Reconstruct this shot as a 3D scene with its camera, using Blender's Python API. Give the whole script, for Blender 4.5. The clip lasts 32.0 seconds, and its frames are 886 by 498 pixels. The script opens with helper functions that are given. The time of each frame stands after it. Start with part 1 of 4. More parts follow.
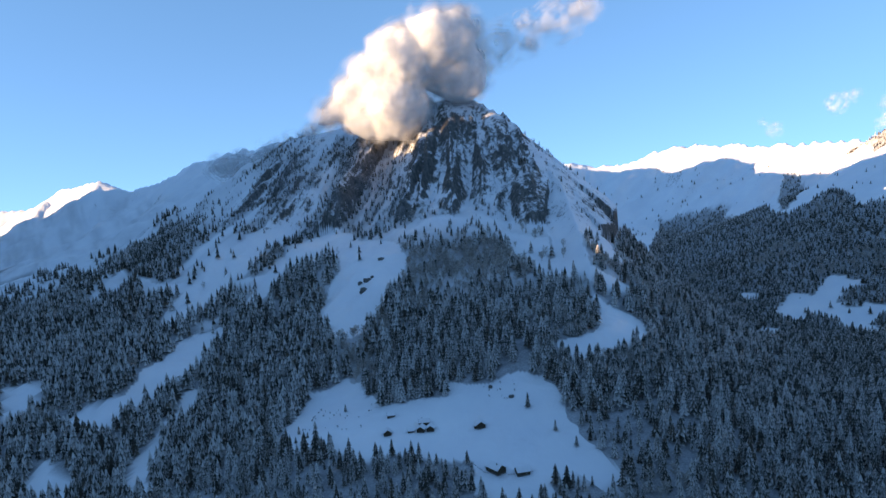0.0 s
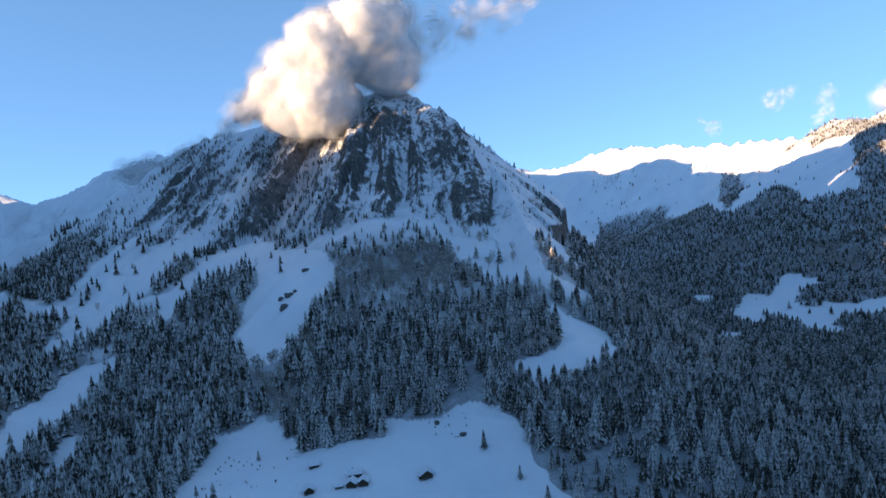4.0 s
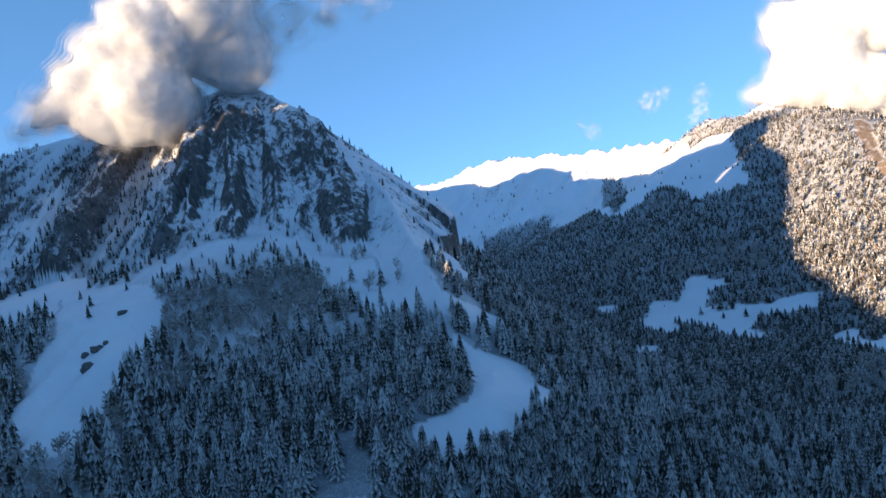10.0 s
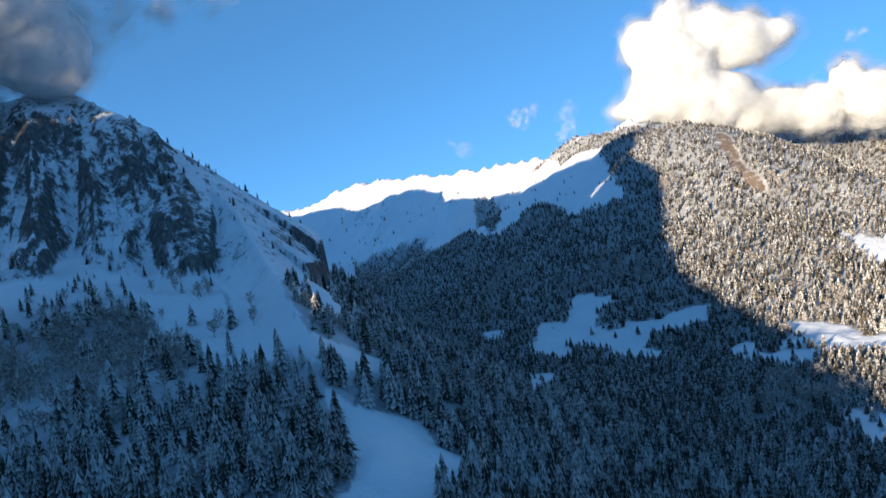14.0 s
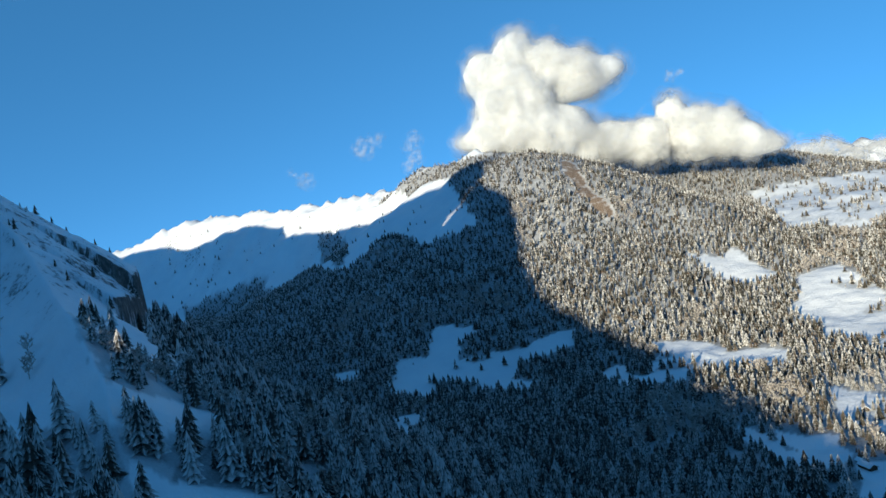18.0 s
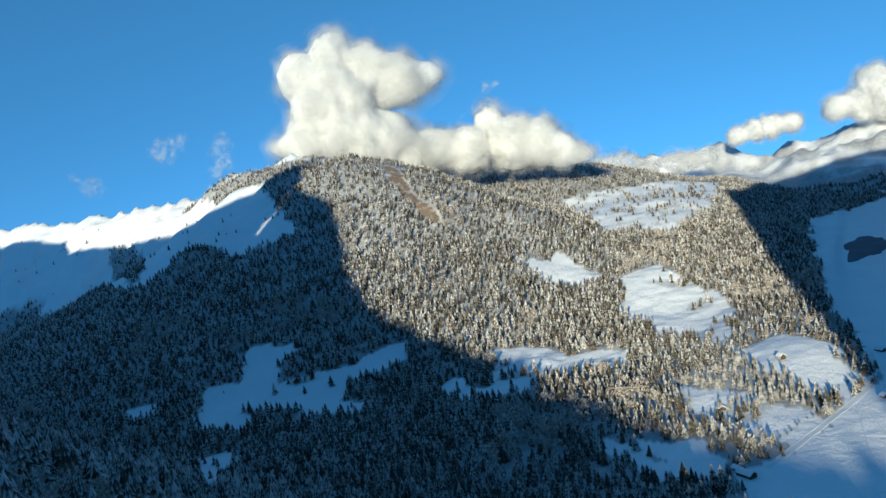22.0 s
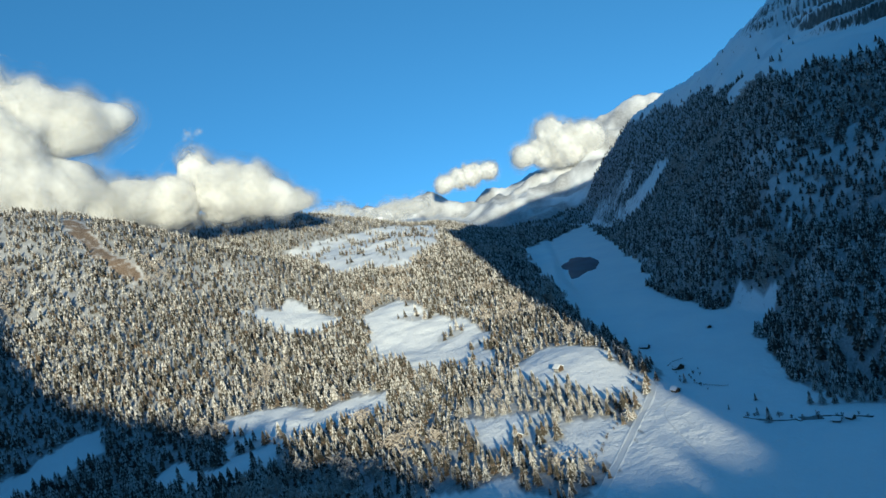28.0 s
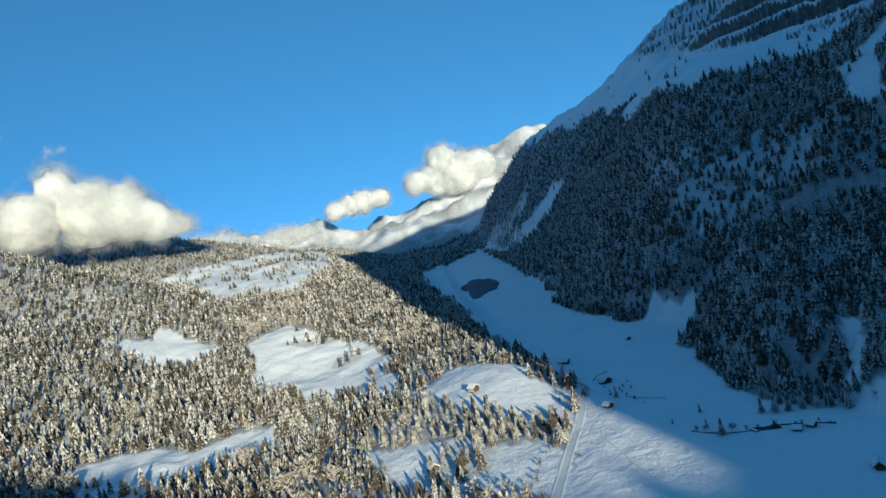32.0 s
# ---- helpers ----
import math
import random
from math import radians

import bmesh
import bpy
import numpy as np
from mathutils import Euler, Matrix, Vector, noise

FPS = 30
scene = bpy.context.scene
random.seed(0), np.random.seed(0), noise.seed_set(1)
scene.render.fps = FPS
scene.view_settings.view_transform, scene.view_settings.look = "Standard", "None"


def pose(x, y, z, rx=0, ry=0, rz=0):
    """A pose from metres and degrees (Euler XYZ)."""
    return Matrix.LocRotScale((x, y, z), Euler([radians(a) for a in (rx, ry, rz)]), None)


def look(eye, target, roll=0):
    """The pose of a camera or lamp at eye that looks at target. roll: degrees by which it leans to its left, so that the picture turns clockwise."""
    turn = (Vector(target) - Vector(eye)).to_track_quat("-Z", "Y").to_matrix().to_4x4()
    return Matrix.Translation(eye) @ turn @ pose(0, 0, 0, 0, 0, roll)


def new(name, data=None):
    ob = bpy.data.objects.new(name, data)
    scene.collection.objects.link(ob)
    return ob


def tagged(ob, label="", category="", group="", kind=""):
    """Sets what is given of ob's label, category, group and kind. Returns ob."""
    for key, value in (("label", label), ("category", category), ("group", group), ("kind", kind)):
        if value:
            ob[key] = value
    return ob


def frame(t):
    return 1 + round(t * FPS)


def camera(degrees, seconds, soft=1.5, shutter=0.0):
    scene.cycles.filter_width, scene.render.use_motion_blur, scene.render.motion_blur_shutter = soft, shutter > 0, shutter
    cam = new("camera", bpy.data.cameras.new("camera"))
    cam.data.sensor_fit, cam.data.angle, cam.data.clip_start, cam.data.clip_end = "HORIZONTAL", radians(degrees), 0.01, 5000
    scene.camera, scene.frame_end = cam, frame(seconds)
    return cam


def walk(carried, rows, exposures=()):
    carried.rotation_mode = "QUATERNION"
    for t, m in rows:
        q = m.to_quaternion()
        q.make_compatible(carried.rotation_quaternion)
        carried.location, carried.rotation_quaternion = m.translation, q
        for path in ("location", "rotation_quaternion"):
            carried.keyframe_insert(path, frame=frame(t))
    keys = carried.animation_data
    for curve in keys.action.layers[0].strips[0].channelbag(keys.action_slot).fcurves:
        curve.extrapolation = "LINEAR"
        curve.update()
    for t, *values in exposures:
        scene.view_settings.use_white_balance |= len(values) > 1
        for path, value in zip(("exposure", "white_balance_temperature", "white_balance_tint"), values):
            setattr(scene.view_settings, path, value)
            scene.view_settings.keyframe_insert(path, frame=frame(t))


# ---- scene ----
cam = camera(66.02, 32.0)
walk(cam, [
    (0.0, pose(3.97, 43.31, 329.35, 83.993, 3.131, -0.313)),
    (0.5, pose(4.00, 62.85, 326.84, 84.017, 2.935, -0.796)),
    (1.0, pose(4.12, 82.39, 324.32, 84.052, 2.704, -1.341)),
    (1.5, pose(4.41, 101.93, 321.80, 84.050, 2.735, -1.849)),
    (2.0, pose(4.93, 121.46, 319.28, 84.128, 3.118, -2.771)),
    (2.5, pose(5.71, 140.98, 316.75, 84.178, 3.529, -3.621)),
    (3.0, pose(6.70, 160.49, 314.22, 84.243, 3.526, -4.113)),
    (3.5, pose(7.89, 179.99, 311.68, 84.323, 3.720, -4.871)),
    (5.5, pose(16.80, 257.61, 301.41, 84.581, 4.750, -7.881)),
    (6.0, pose(19.84, 276.88, 298.68, 84.651, 4.679, -8.369)),
    (6.5, pose(23.02, 296.13, 295.93, 84.748, 5.130, -9.213)),
    (7.0, pose(26.35, 315.35, 293.22, 84.847, 5.892, -10.377)),
    (7.5, pose(29.87, 334.56, 290.61, 84.949, 5.820, -10.959)),
    (8.0, pose(33.55, 353.75, 288.12, 85.023, 6.296, -12.134)),
    (8.5, pose(37.39, 372.93, 285.80, 85.145, 7.098, -13.480)),
    (9.0, pose(41.44, 392.10, 283.70, 85.197, 6.777, -14.172)),
    (9.5, pose(45.76, 411.23, 281.84, 85.268, 7.060, -15.345)),
    (10.0, pose(50.37, 430.31, 280.16, 85.315, 6.656, -16.044)),
    (10.5, pose(55.27, 449.33, 278.63, 85.392, 6.959, -17.387)),
    (11.0, pose(60.46, 468.16, 277.19, 85.466, 7.153, -18.680)),
    (11.5, pose(65.93, 486.74, 275.78, 85.531, 7.351, -19.907)),
    (12.0, pose(71.62, 505.10, 274.37, 85.636, 7.367, -21.195)),
    (12.5, pose(77.42, 523.14, 272.93, 85.705, 7.627, -22.705)),
    (13.0, pose(83.22, 540.84, 271.46, 85.804, 7.579, -24.005)),
    (13.5, pose(88.90, 558.24, 269.91, 85.917, 7.884, -25.623)),
    (14.0, pose(94.39, 575.36, 268.18, 86.011, 8.204, -27.192)),
    (14.5, pose(99.70, 592.22, 266.20, 86.184, 8.551, -28.907)),
    (16.5, pose(119.35, 653.26, 250.31, 86.921, 9.397, -35.955)),
    (17.0, pose(126.14, 666.98, 246.68, 87.091, 9.413, -37.605)),
    (17.5, pose(133.27, 680.43, 243.16, 87.311, 9.132, -39.049)),
    (18.0, pose(140.76, 693.59, 239.80, 87.474, 9.088, -40.647)),
    (18.5, pose(148.63, 706.46, 236.65, 87.703, 9.365, -42.430)),
    (19.0, pose(156.91, 718.97, 233.74, 87.900, 9.169, -43.969)),
    (19.5, pose(165.59, 731.07, 231.07, 88.085, 9.390, -45.951)),
    (20.0, pose(174.68, 742.68, 228.64, 88.252, 9.289, -47.606)),
    (20.5, pose(184.17, 753.77, 226.38, 87.952, 8.817, -49.703)),
    (21.0, pose(194.02, 764.37, 224.23, 86.633, 8.462, -51.928)),
    (21.5, pose(204.15, 774.51, 222.06, 86.124, 8.535, -53.939)),
    (22.0, pose(214.49, 784.19, 219.80, 86.288, 9.399, -56.125)),
    (22.5, pose(224.95, 793.42, 217.39, 86.343, 10.121, -58.278)),
    (23.0, pose(235.43, 802.26, 214.79, 86.389, 10.345, -60.390)),
    (23.5, pose(245.90, 810.70, 211.99, 86.341, 10.818, -62.644)),
    (24.0, pose(256.24, 818.72, 208.93, 86.466, 11.677, -64.948)),
    (24.5, pose(266.39, 826.27, 205.59, 86.626, 12.029, -66.879)),
    (25.0, pose(276.38, 833.43, 201.97, 86.774, 12.278, -68.844)),
    (25.5, pose(286.30, 840.33, 198.15, 86.826, 12.369, -70.661)),
    (27.5, pose(325.95, 863.77, 179.26, 87.544, 12.993, -78.186)),
    (28.0, pose(335.49, 868.48, 175.48, 86.903, 13.155, -80.135)),
    (28.5, pose(344.98, 872.93, 171.91, 86.890, 13.245, -81.906)),
    (29.0, pose(354.39, 877.02, 168.51, 87.073, 13.569, -83.626)),
    (29.5, pose(363.67, 880.71, 165.25, 87.220, 13.605, -85.190)),
    (30.0, pose(372.83, 883.96, 162.16, 87.384, 13.524, -86.584)),
    (30.5, pose(381.89, 886.79, 159.30, 87.518, 13.165, -87.264)),
    (31.0, pose(390.89, 889.26, 156.62, 87.582, 12.893, -87.893)),
    (31.5, pose(399.85, 891.44, 154.02, 87.392, 13.089, -88.730)),
    (32.0, pose(408.80, 893.50, 151.44, 87.477, 13.196, -89.560)),
], [(0.0, 1.62, 8900, 22), (9.0, 1.48, 8000, 18), (13.0, 1.18, 7000, 10), (19.0, 0.60, 6150, -4), (32.0, 0.52, 6250, -8)])

# ---------------------------------------------------------------- light
SUN_AZ, SUN_EL = -105.0, 12.0
world = bpy.data.worlds.new("sky")
scene.world = world
world.use_nodes = True
_sky = world.node_tree.nodes.new("ShaderNodeTexSky")
_sky.sky_type, _sky.sun_disc = "NISHITA", False
_sky.sun_elevation, _sky.sun_rotation = radians(SUN_EL), radians(SUN_AZ)
_sky.altitude, _sky.air_density, _sky.dust_density, _sky.ozone_density = 2500, 0.4, 0.0, 3.0
_lift = world.node_tree.nodes.new("ShaderNodeVectorMath")      # clear dry air: no pale band on the horizon
_unit = world.node_tree.nodes.new("ShaderNodeVectorMath")
_way = world.node_tree.nodes.new("ShaderNodeTexCoord")
_lift.operation, _unit.operation = "ADD", "NORMALIZE"
_lift.inputs[1].default_value = (0, 0, 0.18)
world.node_tree.links.new(_way.outputs["Generated"], _lift.inputs[0])
world.node_tree.links.new(_lift.outputs[0], _unit.inputs[0])
world.node_tree.links.new(_unit.outputs[0], _sky.inputs[0])
_deep = world.node_tree.nodes.new("ShaderNodeHueSaturation")
_deep.inputs["Saturation"].default_value = 1.15
_soft = world.node_tree.nodes.new("ShaderNodeGamma")
_soft.inputs["Gamma"].default_value = 0.72
world.node_tree.links.new(_sky.outputs[0], _deep.inputs["Color"])
world.node_tree.links.new(_deep.outputs[0], _soft.inputs["Color"])
world.node_tree.links.new(_soft.outputs[0], world.node_tree.nodes["Background"].inputs[0])
world.node_tree.nodes["Background"].inputs[1].default_value = 0.268
sun = new("sun", bpy.data.lights.new("sun", "SUN"))
sun.data.energy, sun.data.angle, sun.data.color = 4.2, radians(0.25), (1.0, 0.85, 0.66)
_to_sun = Vector((math.sin(radians(SUN_AZ)) * math.cos(radians(SUN_EL)), math.cos(radians(SUN_AZ)) * math.cos(radians(SUN_EL)), math.sin(radians(SUN_EL))))
sun.matrix_world = look(_to_sun * 100, (0, 0, 0))
scene.cycles.transparent_max_bounces = 40        # rays pass many thin coats of cloud

# skyline of the unseen blocker added in the west: place along it, height of the sunbeam that it just lets through
SUN_BLOCKER = [(-2500, 1010), (-100, 985), (380, 860), (500, 730), (540, 725), (563, 720), (568, 199), (582, 195), (626, 195), (642, 198), (660, 203), (716, 209), (865, 228), (900, 248), (1060, 292), (1118, 308), (1151, 332), (1200, 358), (1255, 386), (1357, 486), (1437, 601), (1467, 650), (1540, 700), (1640, 752), (1660, 757), (1668, 480), (1782, 470), (1790, 785), (1888, 780), (1945, 760), (2130, 750), (2200, 742), (2390, 738), (2500, 733), (2640, 760), (2850, 775), (2950, 840), (3040, 858), (3190, 872), (3330, 850), (3360, 815), (3480, 785), (3560, 800), (3665, 812), (3770, 822), (3964, 785), (4300, 790)]

# ---------------------------------------------------------------- materials
def material(name, rough=0.8, metal=0.0):
    m = bpy.data.materials.new(name)
    m.use_nodes = True
    nt = m.node_tree
    b = nt.nodes["Principled BSDF"]
    b.inputs["Roughness"].default_value, b.inputs["Metallic"].default_value = rough, metal
    b.inputs["Specular IOR Level"].default_value = 0.25
    return m, nt, b


def node(nt, kind, **inputs):
    n = nt.nodes.new(kind)
    for k, v in inputs.items():
        n.inputs[k.replace("_", " ")].default_value = v
    return n


def ramp(nt, source, stops):
    r = nt.nodes.new("ShaderNodeValToRGB")
    e = r.color_ramp.elements
    while len(e) < len(stops):
        e.new(0.5)
    for el, (p, c) in zip(e, stops):
        el.position, el.color = p, (*c, 1) if len(c) == 3 else c
    nt.links.new(source, r.inputs[0])
    return r.outputs[0]


def math_node(nt, op, a, b=None, clamp=False):
    n = nt.nodes.new("ShaderNodeMath")
    n.operation, n.use_clamp = op, clamp
    for k, v in enumerate((a, b)):
        if v is None:
            continue
        if isinstance(v, (int, float)):
            n.inputs[k].default_value = v
        else:
            nt.links.new(v, n.inputs[k])
    return n.outputs[0]


def mix(nt, fac, a, b):
    n = nt.nodes.new("ShaderNodeMix")
    n.data_type = "RGBA"
    for sock, v in ((n.inputs[0], fac), (n.inputs[6], a), (n.inputs[7], b)):
        if isinstance(v, tuple):
            sock.default_value = (*v, 1)
        elif isinstance(v, (int, float)):
            sock.default_value = v
        else:
            nt.links.new(v, sock)
    return n.outputs[2]


def noise_tex(nt, scale, detail=4, rough=0.55, coords="Object", stretch=None):
    tc = nt.nodes.new("ShaderNodeTexCoord")
    n = node(nt, "ShaderNodeTexNoise", Scale=scale, Detail=detail, Roughness=rough)
    src = tc.outputs[coords]
    if stretch:
        mp = nt.nodes.new("ShaderNodeMapping")
        mp.inputs["Scale"].default_value = stretch
        nt.links.new(src, mp.inputs[0])
        src = mp.outputs[0]
    nt.links.new(src, n.inputs["Vector"])
    return n.outputs["Fac"]


def bump(nt, b, source, strength, distance):
    n = node(nt, "ShaderNodeBump", Strength=strength, Distance=distance)
    nt.links.new(source, n.inputs["Height"])
    nt.links.new(n.outputs[0], b.inputs["Normal"])


def make_ground():
    m, nt, b = material("snow_and_rock", 0.75)
    geo = nt.nodes.new("ShaderNodeNewGeometry")
    sep = nt.nodes.new("ShaderNodeSeparateXYZ")
    nt.links.new(geo.outputs["Normal"], sep.inputs[0])
    big, small, fine = noise_tex(nt, 0.012, 6, 0.6), noise_tex(nt, 0.06, 5, 0.65), noise_tex(nt, 0.5, 4)
    cover = nt.nodes.new("ShaderNodeAttribute")
    cover.attribute_name = "wood"
    rocky = nt.nodes.new("ShaderNodeAttribute")
    rocky.attribute_name = "rock"
    rock = ramp(nt, noise_tex(nt, 0.16, 9, 0.75, stretch=(1, 1, 0.3)), [(0.30, (0.04, 0.04, 0.042)), (0.5, (0.115, 0.108, 0.10)), (0.64, (0.25, 0.225, 0.20)), (0.73, (0.55, 0.55, 0.57))])
    snow = ramp(nt, big, [(0.3, (0.80, 0.82, 0.86)), (0.7, (0.9, 0.9, 0.91))])
    streak = noise_tex(nt, 0.11, 10, 0.74, stretch=(1, 1, 0.22))
    f = math_node(nt, "ADD", math_node(nt, "MULTIPLY", streak, 1.35), math_node(nt, "MULTIPLY", sep.outputs[2], -1.0))
    f = math_node(nt, "ADD", f, math_node(nt, "MULTIPLY", rocky.outputs["Fac"], 0.30))
    f = math_node(nt, "MULTIPLY", math_node(nt, "ADD", f, -0.17), 6.0, True)
    c = mix(nt, f, snow, rock)
    litter = ramp(nt, math_node(nt, "ADD", math_node(nt, "MULTIPLY", small, 0.5), math_node(nt, "MULTIPLY", fine, 0.5)), [(0.42, (0.045, 0.04, 0.036)), (0.62, (0.34, 0.34, 0.36))])
    c = mix(nt, math_node(nt, "MULTIPLY", cover.outputs["Fac"], 0.68), c, litter)
    soil = nt.nodes.new("ShaderNodeAttribute")
    soil.attribute_name = "soil"
    bare = math_node(nt, "MULTIPLY", math_node(nt, "ADD", soil.outputs["Fac"], math_node(nt, "MULTIPLY", math_node(nt, "ADD", small, -0.46), 3.0)), soil.outputs["Fac"], True)
    c = mix(nt, bare, c, ramp(nt, fine, [(0.35, (0.15, 0.10, 0.065)), (0.68, (0.36, 0.27, 0.20))]))
    nt.links.new(c, b.inputs["Base Color"])
    bump(nt, b, math_node(nt, "ADD", math_node(nt, "MULTIPLY", math_node(nt, "ADD", small, math_node(nt, "MULTIPLY", streak, math_node(nt, "MULTIPLY", f, 1.5))), 6.0), fine), 0.4, 1.0)
    return m


def make_needles():
    m, nt, b = material("snowy_needles", 0.8)
    geo = nt.nodes.new("ShaderNodeNewGeometry")
    sep = nt.nodes.new("ShaderNodeSeparateXYZ")
    nt.links.new(geo.outputs["Normal"], sep.inputs[0])
    green = ramp(nt, geo.outputs["Random Per Island"], [(0.0, (0.038, 0.036, 0.028)), (0.6, (0.068, 0.056, 0.043)), (1.0, (0.13, 0.09, 0.062))])
    frost = noise_tex(nt, 0.45, 3, 0.7)
    tip = nt.nodes.new("ShaderNodeAttribute")
    tip.attribute_name = "tip"
    patch = noise_tex(nt, 0.03, 3, 0.6)
    f = math_node(nt, "ADD", math_node(nt, "MULTIPLY", frost, 2.0), math_node(nt, "MULTIPLY", tip.outputs["Fac"], 1.7))
    f = math_node(nt, "ADD", f, math_node(nt, "MULTIPLY", geo.outputs["Random Per Island"], 0.4))
    f = math_node(nt, "ADD", f, math_node(nt, "MULTIPLY", patch, 1.0))
    f = math_node(nt, "ADD", f, -2.42, True)
    c = mix(nt, math_node(nt, "MULTIPLY", f, 0.9), green, (0.72, 0.70, 0.68))
    nt.links.new(c, b.inputs["Base Color"])
    return m


def plain(name, colour, rough=0.8, vary=0.25, scale=3.0):
    m, nt, b = material(name, rough)
    dark = tuple(v * (1 - vary) for v in colour)
    light = tuple(min(1, v * (1 + vary)) for v in colour)
    n = noise_tex(nt, scale, 5, 0.6)
    nt.links.new(ramp(nt, n, [(0.3, dark), (0.7, light)]), b.inputs["Base Color"])
    bump(nt, b, n, 0.3, 0.1)
    return m


def make_cloud():
    """Thin vapour: torn by fine noise, the more the further out it lies."""
    m, nt, b = material("cloud_vapour", 1.0)
    out = nt.nodes["Material Output"]
    nt.nodes.remove(b)
    dens, cut, size = (nt.nodes.new("ShaderNodeAttribute") for _ in range(3))
    dens.attribute_name, cut.attribute_name, size.attribute_name = "dens", "cut", "size"
    tc = nt.nodes.new("ShaderNodeTexCoord")
    grow = nt.nodes.new("ShaderNodeVectorMath")
    grow.operation = "SCALE"
    nt.links.new(tc.outputs["Object"], grow.inputs[0])
    nt.links.new(math_node(nt, "DIVIDE", 1.7, size.outputs["Fac"]), grow.inputs["Scale"])
    n = node(nt, "ShaderNodeTexNoise", Scale=0.8, Detail=5, Roughness=0.52, Distortion=0.3)
    nt.links.new(grow.outputs[0], n.inputs["Vector"])
    f = math_node(nt, "MULTIPLY", math_node(nt, "SUBTRACT", n.outputs["Fac"], cut.outputs["Fac"]), 3.4, True)
    f = math_node(nt, "MULTIPLY", f, dens.outputs["Fac"], True)
    diff = node(nt, "ShaderNodeBsdfDiffuse", Color=(0.76, 0.76, 0.76, 1))
    tran = node(nt, "ShaderNodeBsdfTranslucent", Color=(0.76, 0.76, 0.76, 1))
    clear = nt.nodes.new("ShaderNodeBsdfTransparent")
    body, whole = node(nt, "ShaderNodeMixShader", Fac=0.5), nt.nodes.new("ShaderNodeMixShader")
    nt.links.new(diff.outputs[0], body.inputs[1])
    nt.links.new(tran.outputs[0], body.inputs[2])
    nt.links.new(f, whole.inputs[0])
    nt.links.new(clear.outputs[0], whole.inputs[1])
    nt.links.new(body.outputs[0], whole.inputs[2])
    nt.links.new(whole.outputs[0], out.inputs["Surface"])
    return m


def make_cloud_core():
    """Dense cloud: light wanders deep through it."""
    m, nt, b = material("cloud_core", 1.0)
    b.inputs["Specular IOR Level"].default_value = 0.0
    b.inputs["Subsurface Weight"].default_value = 1.0
    b.inputs["Subsurface Radius"].default_value = (1, 1, 1)
    b.inputs["Subsurface Scale"].default_value = 140.0
    nt.links.new(ramp(nt, noise_tex(nt, 0.02, 5, 0.6), [(0.3, (0.64, 0.64, 0.64)), (0.7, (0.71, 0.71, 0.71))]), b.inputs["Base Color"])
    bump(nt, b, noise_tex(nt, 0.022, 6, 0.6), 0.22, 10.0)
    return m


def make_water(name, colour, rough):
    m, nt, b = material(name, rough)
    n = noise_tex(nt, 0.03, 5, 0.6)
    nt.links.new(ramp(nt, n, [(0.35, colour), (0.65, tuple(min(1, 3.0 * v + 0.04) for v in colour))]), b.inputs["Base Color"])
    b.inputs["Specular IOR Level"].default_value = 0.5
    bump(nt, b, noise_tex(nt, 0.6, 3), 0.15, 0.2)
    return m


def make_snow(name, colour=(0.86, 0.87, 0.89)):
    m, nt, b = material(name, 0.7)
    n = noise_tex(nt, 0.25, 5, 0.6)
    nt.links.new(ramp(nt, n, [(0.3, tuple(0.92 * v for v in colour)), (0.7, colour)]), b.inputs["Base Color"])
    bump(nt, b, n, 0.4, 0.4)
    return m


SNOW_GROUND, NEEDLES, CLOUD, CLOUD_CORE = make_ground(), make_needles(), make_cloud(), make_cloud_core()
BARK = plain("bark", (0.07, 0.055, 0.045))
TWIGS = plain("frosted_twigs", (0.46, 0.41, 0.37), vary=0.5, scale=0.3)
TWIGS_DARK = plain("dark_twigs", (0.10, 0.085, 0.075), vary=0.5, scale=0.6)
LOGS = plain("weathered_logs", (0.085, 0.055, 0.035), vary=0.35, scale=1.5)
PLASTER = plain("pale_plaster", (0.55, 0.52, 0.46))
GLASS_DARK = make_water("window_glass", (0.02, 0.025, 0.03), 0.1)
ROOF_SNOW, TRACK_SNOW = make_snow("roof_snow"), make_snow("packed_snow", (0.77, 0.78, 0.80))
STONE = plain("grey_limestone", (0.16, 0.15, 0.14), vary=0.5, scale=0.4)
TIN = plain("dark_roof_edge", (0.10, 0.085, 0.07))
WATER, ICE = make_water("stream_water", (0.008, 0.012, 0.014), 0.12), plain("bare_lake_ice", (0.018, 0.06, 0.105), 0.7, 0.35, 0.02)

# ---------------------------------------------------------------- terrain shape
_perm = np.random.RandomState(7).rand(256, 256)


def vnoise(x, y, seed=0):
    """Smooth value noise, -1 to 1."""
    x, y = np.asarray(x, float) + seed * 17.3, np.asarray(y, float) + seed * 31.7
    xi, yi = np.floor(x).astype(int), np.floor(y).astype(int)
    fx, fy = x - xi, y - yi
    fx, fy = fx * fx * (3 - 2 * fx), fy * fy * (3 - 2 * fy)
    x0, x1, y0, y1 = xi & 255, (xi + 1) & 255, yi & 255, (yi + 1) & 255
    a = _perm[x0, y0] * (1 - fx) + _perm[x1, y0] * fx
    b = _perm[x0, y1] * (1 - fx) + _perm[x1, y1] * fx
    return 2 * (a * (1 - fy) + b * fy) - 1


